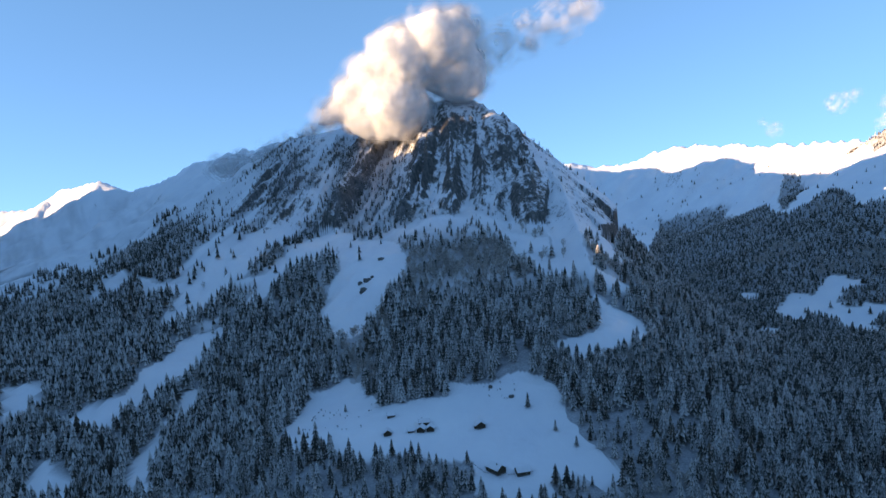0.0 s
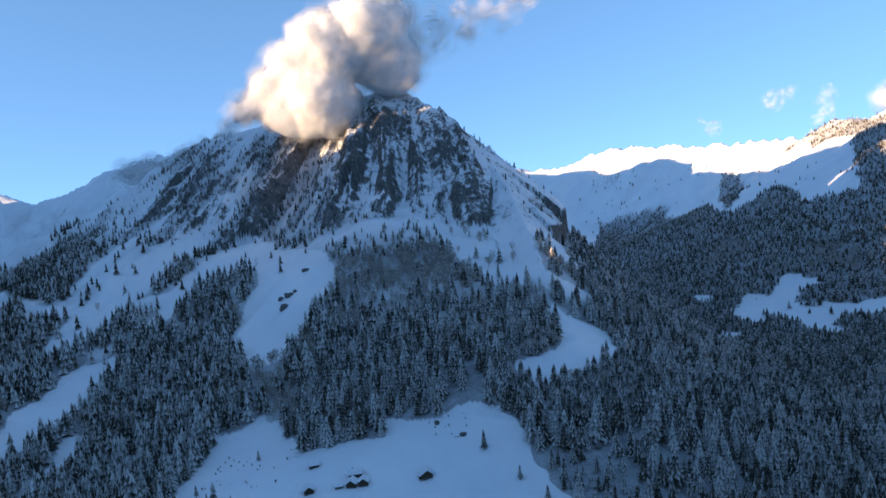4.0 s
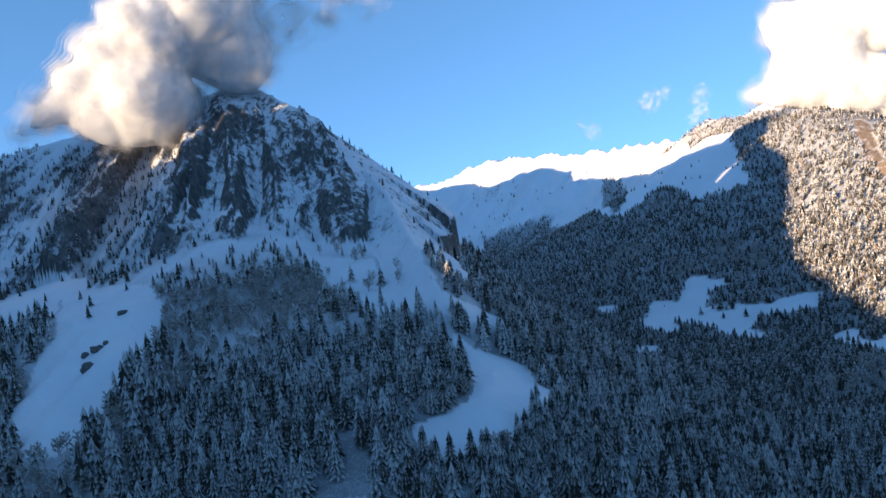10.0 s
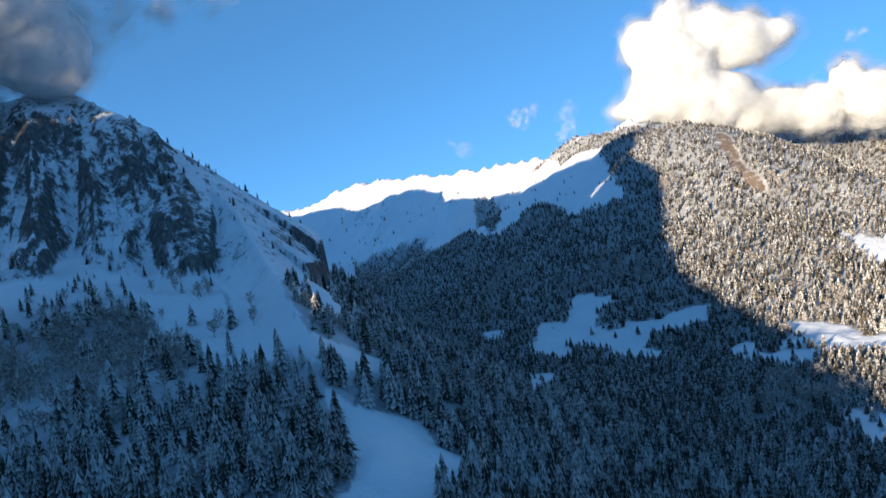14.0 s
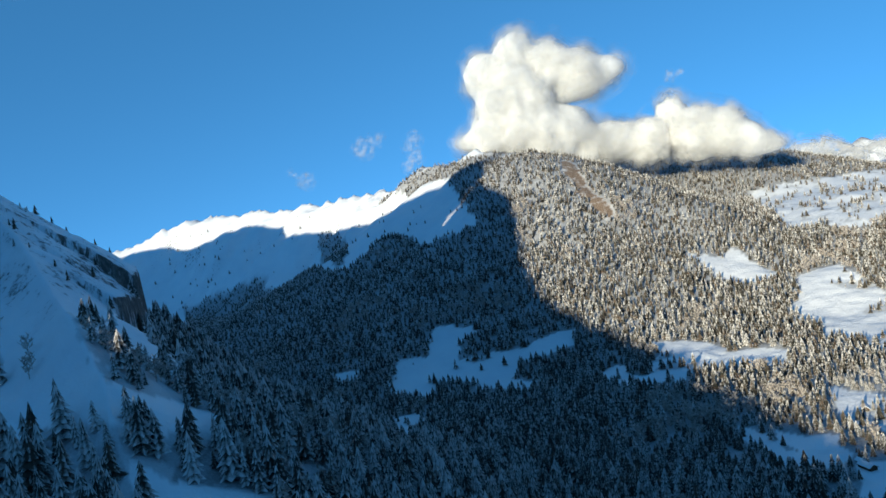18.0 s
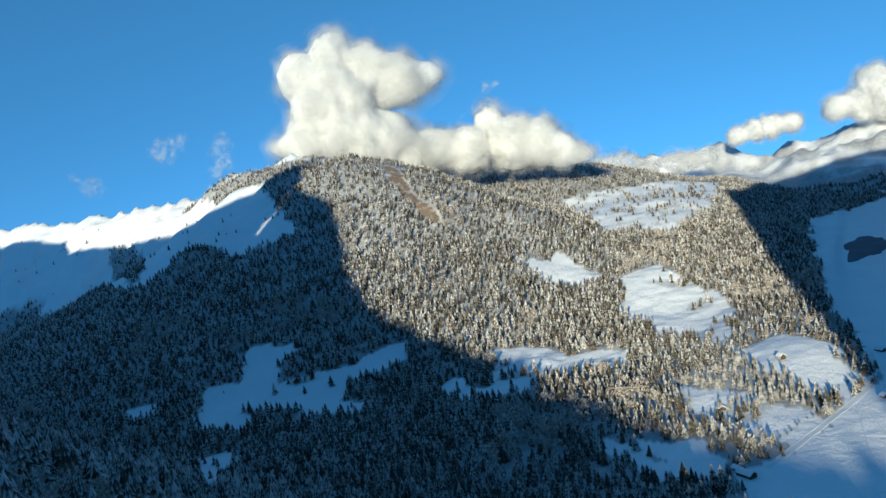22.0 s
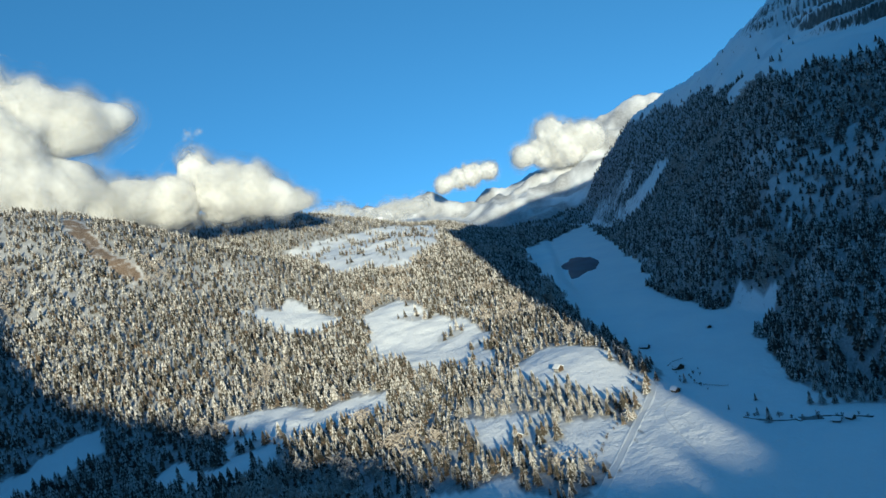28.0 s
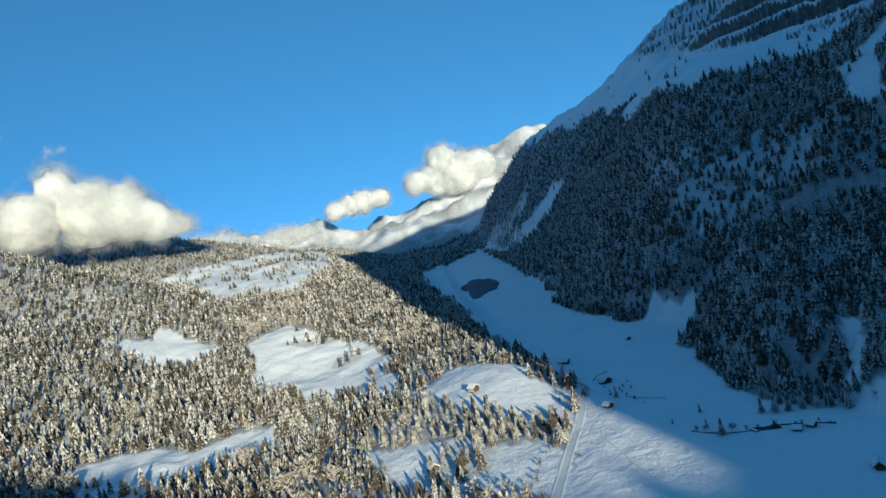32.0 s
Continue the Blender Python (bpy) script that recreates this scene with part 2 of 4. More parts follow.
def fbm(x, y, scale, octaves=4, seed=0, ridged=False):
    total, gain, norm = 0.0, 1.0, 0.0
    for o in range(octaves):
        n = vnoise(x * 2**o / scale, y * 2**o / scale, seed + o)
        total = total + gain * (1 - 2 * np.abs(n) if ridged else n)
        norm += gain
        gain *= 0.5
    return total / norm


def near_line(x, y, pts):
    """Distance to a polyline in plan, height of it at the nearest place, and the length run along it."""
    best = np.full(np.shape(x), 1e9)
    height, along, run = np.zeros_like(best), np.zeros_like(best), 0.0
    for (ax, ay, az), (bx, by, bz) in zip(pts, pts[1:]):
        dx, dy = bx - ax, by - ay
        length = math.hypot(dx, dy)
        s = np.clip(((x - ax) * dx + (y - ay) * dy) / length**2, 0, 1)
        d = np.hypot(x - ax - s * dx, y - ay - s * dy)
        take = d < best
        best = np.where(take, d, best)
        height = np.where(take, az + s * (bz - az), height)
        along = np.where(take, run + s * length, along)
        run += length
    return best, height, along


def ridge_line(x, y, pts, drop):
    """As near_line, but for the stretch of crest that rules the slope at each place."""
    far = np.array(drop, float)
    best = np.full(np.shape(x), -1e9)
    dist, height, along, run = np.zeros_like(best), np.zeros_like(best), np.zeros_like(best), 0.0
    for (ax, ay, az), (bx, by, bz) in zip(pts, pts[1:]):
        dx, dy = bx - ax, by - ay
        length = math.hypot(dx, dy)
        s = np.clip(((x - ax) * dx + (y - ay) * dy) / length**2, 0, 1)
        d = np.hypot(x - ax - s * dx, y - ay - s * dy)
        score = az + s * (bz - az) - np.interp(d, far[:, 0], far[:, 1]) - np.clip(d - far[-1, 0], 0, None) * 0.3
        take = score > best
        best = np.where(take, score, best)
        dist, height, along = np.where(take, d, dist), np.where(take, az + s * (bz - az), height), np.where(take, run + s * length, along)
        run += length
    return dist, height, along


def inner(along, pts):
    """1 beside a polyline, 0 round its ends."""
    total = sum(math.hypot(b[0] - a[0], b[1] - a[1]) for a, b in zip(pts, pts[1:]))
    return np.clip(np.minimum(along, total - along) / 90, 0, 1)


# a ridge: its crest in plan and height, and how far the ground has dropped at distances from it
RIDGES = [
    # the rocky peak: west shoulder, summit, east ridge
    dict(crest=[(-420, 2080, 462), (-300, 1990, 478), (-80, 1910, 510), (80, 1850, 540), (150, 1770, 480), (205, 1720, 418), (255, 1660, 350), (275, 1560, 288), (275, 1440, 236), (262, 1300, 204), (248, 1180, 176), (235, 1105, 128)],
         drop=[(0, 0), (40, 32), (340, 314), (480, 352), (650, 440), (900, 540), (1500, 700)], ribs=0.14, rib_size=110, buttress=92, strata=18),
    # wooded spur below the cliffs
    dict(crest=[(60, 1560, 262), (140, 1310, 172), (140, 1060, 122), (190, 935, 88), (255, 830, 25)],
         drop=[(0, 0), (110, 18), (260, 85), (420, 175), (700, 310)], ribs=0.10, rib_size=140),
    # long crest behind it to the west
    dict(crest=[(-420, 2080, 462), (-560, 2650, 490), (-980, 3400, 494), (-1310, 3750, 468), (-1540, 3850, 390), (-1740, 3930, 348), (-1950, 4000, 400), (-2220, 4080, 378), (-2340, 4130, 290), (-3000, 4150, 290)],
         drop=[(0, 0), (250, 200), (700, 420), (1300, 560)], ribs=0.3, rib_size=150, jagged=38),
    # snowy ridge north of the side valley
    dict(crest=[(300, 4700, 360), (1000, 4650, 360), (1160, 4560, 348), (1500, 4150, 436), (1680, 3666, 393), (1745, 3050, 386), (1751, 2346, 440)],
         drop=[(0, 0), (120, 80), (300, 250), (520, 410), (800, 480), (1600, 640)], ribs=0.26, rib_size=170, jagged=34, crinkle=20),
    # its shoulder down to the fields
    dict(crest=[(1751, 2346, 440), (1690, 2060, 400), (1710, 1950, 350), (1730, 1840, 295), (1700, 1650, 215), (1600, 1450, 105), (1480, 1290, 30), (1250, 1120, -45)],
         drop=[(0, 0), (120, 40), (500, 260), (900, 420), (1600, 600)], ribs=0.05, rib_size=150),
    # low wooded hill behind the plateau
    dict(crest=[(2350, 2600, 380), (2830, 2140, 372), (2950, 1950, 320), (3050, 1750, 240), (3200, 1500, 150)],
         drop=[(0, 0), (300, 110), (800, 300), (1600, 480)], ribs=0.12, rib_size=200),
    # wooded wall south of the lake
    dict(crest=[(4200, 860, 60), (3450, 735, 190), (3080, 650, 278), (2720, 575, 352), (2450, 505, 372), (2186, 434, 395), (1946, 323, 480)],
         drop=[(0, 0), (90, 110), (300, 330), (420, 480)], ribs=0.12, rib_size=130, foot=True),
    # banded cliffs south of the valley
    dict(crest=[(1946, 323, 480), (1600, 100, 590), (1200, -250, 680), (500, -700, 700)],
         drop=[(0, 0), (110, 130), (450, 330), (650, 450), (780, 580)], ribs=0.12, rib_size=130, foot=True, bands=32),
    # hazy range beyond the plateau
    dict(crest=[(4150, 2350, 300), (4250, 2050, 290), (4330, 1800, 330), (4400, 1600, 300), (4480, 1400, 160)],
         drop=[(0, 0), (200, 120), (700, 360), (1500, 560)], ribs=0.2, rib_size=200, jagged=60),
    # far peaks beyond the valley
    dict(crest=[(4700, 100, 565), (4650, 380, 585), (4600, 620, 480), (4550, 850, 345), (4520, 1050, 280), (4480, 1400, 200)],
         drop=[(0, 0), (300, 180), (900, 420), (1600, 560)], ribs=0.2, rib_size=200, jagged=75),
]


# south and north edge of the flat valley floor with the lake
SOUTH_EDGE = np.array([(450, 640), (680, 690), (777, 704), (815, 700), (862, 727), (935, 720), (1031, 692), (1165, 733), (1327, 754), (1700, 760), (2592, 745), (3400, 800)], float)
NORTH_EDGE = np.array([(450, 960), (680, 890), (762, 866), (849, 840), (919, 820), (1014, 815), (1171, 851), (1602, 909), (2381, 946), (3400, 980)], float)


def cliff_foot(x):
    """Height at which the banded cliffs rise from the snow slope."""
    return 255 + 0.17 * (x - 1163)


def ease(v):
    v = np.clip(v, 0, 1)
    return v * v * (3 - 2 * v)


def buttresses(x, y):
    """Rock ribs (1) and snow gullies (-1) on the south face of the peak."""
    d, _, along = ridge_line(x, y, RIDGES[0]["crest"], RIDGES[0]["drop"])
    fan = 640 * np.arctan2(x - 120, 2350 - y)          # gullies run down and apart from the summit
    return d, 0.62 * fbm(fan + 14 * fbm(x, y, 60, 2, 81), 0.10 * d, 100, 2, 71, True) + 0.38 * fbm(fan + 8 * fbm(x, y, 30, 2, 83), 0.16 * d, 34, 3, 74, True)


def height(x, y):
    """Height of the land at places in plan."""
    x, y = np.asarray(x, float), np.asarray(y, float)
    south, north = np.interp(x, SOUTH_EDGE[:, 0], SOUTH_EDGE[:, 1]), np.interp(x, NORTH_EDGE[:, 0], NORTH_EDGE[:, 1])
    east = np.clip((x - 450) / 150, 0, 1)
    base = -25 + 25 * east * np.clip((1080 - y) / 160, 0, 1)
    base = base - 0.16 * np.clip(-x - 250, 0, 900) * np.clip((y - 300) / 600, 0, 1)          # the valley to the west falls away
    base = base + 60 * np.exp(-(((x + 30) / 330) ** 2 + ((y - 830) / 210) ** 2))              # shelf of the hut meadow
    base = base + 7 * fbm(x, y, 60, 3, 45) * ease((x - 700) / 150) * ease((y - 880) / 80) + 10 * np.exp(-(((x - 985) / 70) ** 2 + ((y - 872) / 35) ** 2))               # knoll beside the road
    base = base + 4 * np.exp(-(((x - 900) / 90) ** 2 + ((y - 960) / 50) ** 2))
    base = base + 40 * ease((x - 1180) / 330) * ease((y - 930) / 130) + 12 * ease((x - 800) / 320) * ease((y - 850) / 60)
    base = base + 112 * ease((x - 1200) / 1000) * ease((y - 880 - 0.10 * (x - 1250)) / 390)      # plateau
    base = base + 1.7 * fbm(x, y, 11, 2, 48) * np.exp(-(((x - 95) / 70) ** 2 + ((y - 770) / 45) ** 2))      # hummocks
    base = base - 38 * np.exp(-(((x - 900) / 330) ** 2 + ((y - 1720) / 420) ** 2))              # floor of the side valley
    top = base
    for k, r in enumerate(RIDGES):
        d, zc, along = ridge_line(x, y, r["crest"], r["drop"])
        rib = fbm(along + 0.2 * d, 0.30 * d, r["rib_size"], 3, k * 5, True) * inner(along, r["crest"])
        far = np.array(r["drop"], float)
        dd = d - r["ribs"] * rib * np.minimum(d, 260) * np.clip(d / 40, 0.15, 1)
        h = zc - np.interp(dd, far[:, 0], far[:, 1]) - np.clip(d - far[-1, 0], 0, None) * 0.3
        if "buttress" in r:
            _, up = buttresses(x, y)
            face = np.clip(d / 110, 0.05, 1) * np.clip((400 - d) / 80, 0, 1)
            h = h + r["buttress"] * (up - 0.2) * face * np.where(x > 150, np.clip(1 - (x - 150) / 110, 0, 1), 1)
            h = h - 0.8 * np.clip(d - 250, 0, None) * ease((x - 215) / 500)          # falls off steeply into the side valley
            q = r["strata"]
            part_of = (h + 14 * fbm(x, y, 120, 2, 93)) / q % 1
            h = h + 0.06 * q * (np.clip((part_of - 0.45) / 0.4, 0, 1) - part_of) * face * np.clip(0.5 + 1.5 * up, 0, 1)
        if "jagged" in r:
            h = h + r["jagged"] * (fbm(x, y, 330, 5, 55, True) - 0.25)
        if "crinkle" in r:
            h = h + r["crinkle"] * (fbm(along + 0.3 * d, 0.5 * d, 95, 4, 57, True) - 0.2) * np.clip((380 - d) / 150, 0, 1)
        if "bands" in r:
            q = r["bands"]
            part_of = (h + 6 * fbm(x, y, 90, 2, 97)) / q % 1
            ledge = q * (np.clip((part_of - 0.66) / 0.2, 0, 1) - part_of)
            h = h + 1.15 * ledge * np.clip((h - cliff_foot(x) + 10) / 30, 0, 1) * np.clip(d / 20, 0, 1)
            h = h + 9 * fbm(along + 10 * fbm(x, y, 40, 2, 85), 0.2 * d, 30, 3, 86, True) * np.clip((h - cliff_foot(x)) / 30, 0, 1)
        if "foot" in r:
            h = np.minimum(h, (1.15 + 0.9 * ease((x - 1900) / 700)) * (south + 6 * fbm(x, y, 60, 2, 33) - y) - 2)
        hi = np.maximum(top, h)
        lo = np.minimum(top, h)
        top = hi + 12 * np.log1p(np.exp(-np.clip((hi - lo) / 12, 0, 30))) * np.clip(d / 100, 0, 1) * (0.1 if "foot" in r else 1)
    flat = np.clip((north - y) / 20, 0, 1) * np.clip((y - south + 10) / 15, 0, 1) * east * np.clip((3300 - x) / 300, 0, 1)
    top = top * (1 - flat) + flat * 0.0
    rough = np.clip((top + 60) / 260, 0.15, 1) * (1 - 0.93 * flat)
    return top + rough * (9 * fbm(x, y, 130, 4, 40) + 3 * fbm(x, y, 28, 3, 50))

# open snow between the woods: outlines in plan
OPEN = dict(
    hut_meadow=[(-208, 833), (-218, 905), (-207, 1020), (-162, 1032), (-139, 1060), (-114, 982), (-92, 914), (-2, 872), (2, 904), (42, 891), (121, 886), (132, 826), (131, 788), (152, 743), (177, 704), (163, 692), (114, 703), (79, 695), (45, 701), (30, 733), (-23, 750), (-61, 764), (-97, 757), (-155, 804), (-184, 788)],
    chute=[(-239, 1633), (-180, 1566), (-79, 1415), (-67, 1338), (-80, 1250), (-116, 1199), (-130, 1159), (-145, 1135), (-185, 1164), (-228, 1234), (-227, 1313), (-205, 1394)],
    right_meadow=[(235, 1114), (254, 1093), (277, 1092), (305, 1089), (300, 1040), (308, 1011), (268, 956), (247, 933), (226, 910), (202, 903), (168, 905), (150, 914), (151, 944), (183, 955), (204, 963), (222, 999), (230, 1063)],
    couloir_a=[(-600, 1398), (-557, 1583), (-471, 1716), (-341, 1802), (-298, 1755), (-345, 1713), (-420, 1510), (-483, 1427), (-560, 1377)],
    couloir_b=[(-403, 1374), (-370, 1458), (-339, 1542), (-293, 1659), (-230, 1637), (-227, 1474), (-289, 1478), (-317, 1435), (-363, 1380)],
    left_meadow=[(-604, 1052), (-592, 1123), (-531, 1123), (-536, 1214), (-495, 1326), (-421, 1337), (-425, 1245), (-440, 1194), (-465, 1153), (-493, 1086), (-512, 1029), (-552, 1026)],
    left_lane=[(-388, 816), (-444, 951), (-433, 1024), (-442, 1142), (-409, 1141), (-390, 1070), (-419, 1009), (-369, 850), (-350, 791)],
    left_field=[(-786, 1211), (-718, 1224), (-686, 1158), (-679, 1097), (-695, 1066)],
    left_low=[(-553, 884), (-591, 961), (-563, 962), (-482, 901), (-409, 830)],
    clearing=[(877, 1746), (893, 1678), (982, 1750), (1005, 1654), (964, 1666), (911, 1609), (982, 1538), (1081, 1487), (1062, 1469), (961, 1509), (912, 1481), (906, 1422), (878, 1462), (876, 1562), (858, 1625), (802, 1576), (793, 1657)],
    clearing_sunny=[(1117, 1352), (1111, 1239), (1066, 1194), (1090, 1162), (1084, 1103), (1050, 1101), (1019, 1160), (1015, 1206), (973, 1196), (916, 1215), (959, 1356), (997, 1342), (955, 1256), (1043, 1296)],
    field_a=[(1469, 1475), (1485, 1405), (1561, 1409), (1511, 1354), (1435, 1266), (1400, 1294), (1413, 1376), (1443, 1434)],
    field_b=[(1440, 1241), (1491, 1193), (1408, 1109), (1326, 1039), (1227, 1007), (1115, 979), (1048, 976), (1137, 1032), (1212, 1113), (1299, 1191)],
    field_c=[(1023, 969), (1054, 935), (1049, 897), (977, 856), (934, 842), (883, 839), (876, 857), (908, 885), (947, 924)],
    field_d=[(915, 987), (885, 944), (844, 901), (829, 865), (793, 859), (767, 872), (792, 901), (806, 943), (860, 974)],
    plateau=[(2405, 1759), (2500, 1686), (2644, 1611), (2890, 1505), (3015, 1360), (2066, 1208), (1803, 1215), (1744, 1265), (1770, 1375), (2027, 1549)],
    low_meadow=[(790, 1008), (764, 950), (736, 922), (718, 929), (752, 970)],
    gully_a=[(1196, 592), (1188, 587), (1136, 621), (1136, 638), (1165, 621)],
    gully_b=[(1150, 563), (1170, 526), (1133, 519), (1079, 530), (1080, 550), (1089, 570), (1116, 558)],
    gully_c=[(832, 664), (819, 658), (784, 683), (793, 690)],
    gully_d=[(2023, 597), (1986, 656), (2080, 695), (2393, 734), (2880, 760), (2267, 692), (2059, 628)],
    gully_e=[(2354, 650), (2316, 676), (2738, 730), (2978, 788), (3191, 893), (3005, 734)],
    crag=[(1319, 619), (1197, 583), (1174, 551), (1172, 525), (1082, 524), (1055, 556), (1079, 580), (1092, 614), (1137, 640), (1213, 644)],
    high_meadow=[(1151, 449), (1137, 400), (1041, 476), (1064, 488)],
    snow_ridge=[(271, 1513), (1135, 4498), (1435, 4090), (1652, 3572), (1629, 2648), (1571, 2318), (1318, 1937), (1257, 2045), (1332, 2358), (1180, 2333), (1175, 2464), (1500, 3309), (1334, 3559), (1159, 3668), (367, 1498), (284, 1312), (274, 1426)],
    valley=[(2269, 1008), (1478, 920), (1217, 887), (1144, 861), (993, 825), (910, 827), (845, 844), (751, 872), (723, 819), (682, 746), (759, 695), (772, 715), (810, 710), (855, 739), (929, 730), (1020, 707), (1057, 685), (1132, 704), (1127, 737), (1309, 770), (1628, 755), (2455, 777), (3091, 798), (2726, 915)],
    islet=[(1546, 3114), (1573, 3052), (1462, 2785), (1222, 2414), (1197, 2446), (1431, 2919)],
    brush=[(-131, 1161), (-132, 1111), (-116, 1007), (-142, 1019), (-186, 1152), (-199, 1182), (-160, 1144)],
    saddle=[(307, 1312), (365, 1329), (341, 1288), (309, 1265), (295, 1275)],
    glade_a=[(800, 1855), (828, 1795), (811, 1768), (779, 1805)],
    glade_b=[(388, 1206), (700, 1646), (647, 1559), (386, 1187)],
    glade_c=[(714, 1556), (751, 1531), (718, 1485), (666, 1444), (518, 1239), (505, 1235)],
    glade_d=[(807, 1064), (774, 994), (736, 976), (732, 916), (702, 912), (705, 960)],
    valley_south=[(705, 905), (640, 885), (560, 760), (560, 640), (720, 660), (800, 700), (760, 860)],
    basin=[(278, 1495), (333, 1587), (1245, 4274), (1420, 3851), (1517, 3340), (1452, 3532), (1321, 3634), (1187, 3739), (369, 1501), (347, 1399), (349, 1337), (297, 1277), (280, 1299), (273, 1366)],
    cliff_snow=[(144, 1413), (171, 1416), (200, 1382), (229, 1241), (247, 1175), (269, 1164), (260, 1142), (236, 1151), (210, 1188), (181, 1168), (165, 1236), (134, 1312)],
    cliff_snow_low=[(126, 1460), (184, 1436), (215, 1414), (210, 1263), (193, 1214), (173, 1296), (152, 1349), (127, 1405)],
    flank_snow=[(289, 1472), (255, 1242), (258, 1200), (231, 1247), (228, 1392), (209, 1499), (205, 1564), (244, 1662)],
    lower_snow=[(234, 1464), (241, 1351), (239, 1262), (253, 1175), (284, 1194), (348, 1209), (313, 1156), (273, 1143), (242, 1144), (214, 1176), (195, 1228)],
    chalet_yard=[(22, 748), (24, 690), (60, 672), (100, 682), (104, 742)],
)

# ---------------------------------------------------------------- building helpers
def mesh_from(name, verts, faces, mat, smooth=False):
    """A mesh from arrays: verts (n, 3) and faces (m, 3) or (m, 4)."""
    me = bpy.data.meshes.new(name)
    verts, faces = np.asarray(verts, np.float32), np.asarray(faces, np.int32)
    k = faces.shape[1]
    me.vertices.add(len(verts))
    me.vertices.foreach_set("co", verts.ravel())
    me.loops.add(faces.size)
    me.loops.foreach_set("vertex_index", faces.ravel())
    me.polygons.add(len(faces))
    me.polygons.foreach_set("loop_start", np.arange(0, faces.size, k, dtype=np.int32))
    me.polygons.foreach_set("use_smooth", np.full(len(faces), smooth))
    me.update(calc_edges=True)
    if mat:
        me.materials.append(mat)
    return me


GROUND_CENTRE = (200.0, 620.0)


# ---------------------------------------------------------------- the ground, one sheet to the horizon
def ground_rings():
    """Radii and bearings of the sheet, finer where the land is seen."""
    radii = np.concatenate([[0.0, 25, 60, 90], np.geomspace(120, 840, 170), np.linspace(845, 1480, 140), np.geomspace(1488, 5200, 150)])
    seen = np.linspace(-55, 140, 960)
    rest = np.linspace(140, 305, 120)[1:-1]
    return radii, np.radians(np.concatenate([seen, rest]))


def build_ground():
    radii, bearings = ground_rings()
    rr, bb = np.meshgrid(radii[1:], bearings, indexing="ij")
    x, y = GROUND_CENTRE[0] + rr * np.sin(bb), GROUND_CENTRE[1] + rr * np.cos(bb)
    z = height(x, y)
    n, m = x.shape
    verts = np.concatenate([np.stack([x, y, z], -1).reshape(-1, 3), [[*GROUND_CENTRE, float(height(*GROUND_CENTRE))]]])
    i, j = np.meshgrid(np.arange(n - 1), np.arange(m), indexing="ij")
    k = (j + 1) % m
    faces = np.stack([i * m + j, i * m + k, (i + 1) * m + k, (i + 1) * m + j], -1).reshape(-1, 4)
    me = mesh_from("ground", verts, faces, SNOW_GROUND, True)
    # the middle, under the path
    wood = np.append(wooded(x, y, z).ravel(), 0)
    for name, values in (("wood", wood), ("rock", np.append(rockiness(x, y, z).ravel(), 0)), ("soil", np.append(bare_soil(x, y).ravel(), 0))):
        a = me.attributes.new(name, "FLOAT", "POINT")
        a.data.foreach_set("value", values.astype(np.float32))
    return tagged(new("ground", me), "snow-covered alpine valley floor, slopes and rocky peaks", "ground", kind="structure")


def inside(x, y, outline):
    """Whether places lie inside an outline."""
    hit = np.zeros(np.shape(x), bool)
    for (ax, ay), (bx, by) in zip(outline, outline[1:] + outline[:1]):
        if ay != by:
            hit ^= ((ay > y) != (by > y)) & (x < (bx - ax) * (y - ay) / (by - ay) + ax)
    return hit


SCATTER = dict(brush=0.75, saddle=0.12, lower_snow=0.03, basin=0.03, cliff_snow=0.004, cliff_snow_low=0.06, flank_snow=0.008, glade_a=0.1, glade_b=0.15, glade_c=0.1, glade_d=0.1, chute=0.003, plateau=0.002, snow_ridge=0.02, couloir_a=0.02, couloir_b=0.02, left_meadow=0.01, field_a=0.01, clearing=0.03, gully_b=0.06, crag=0.62, islet=0.85, gully_d=0.03, gully_e=0.05, high_meadow=0.02)


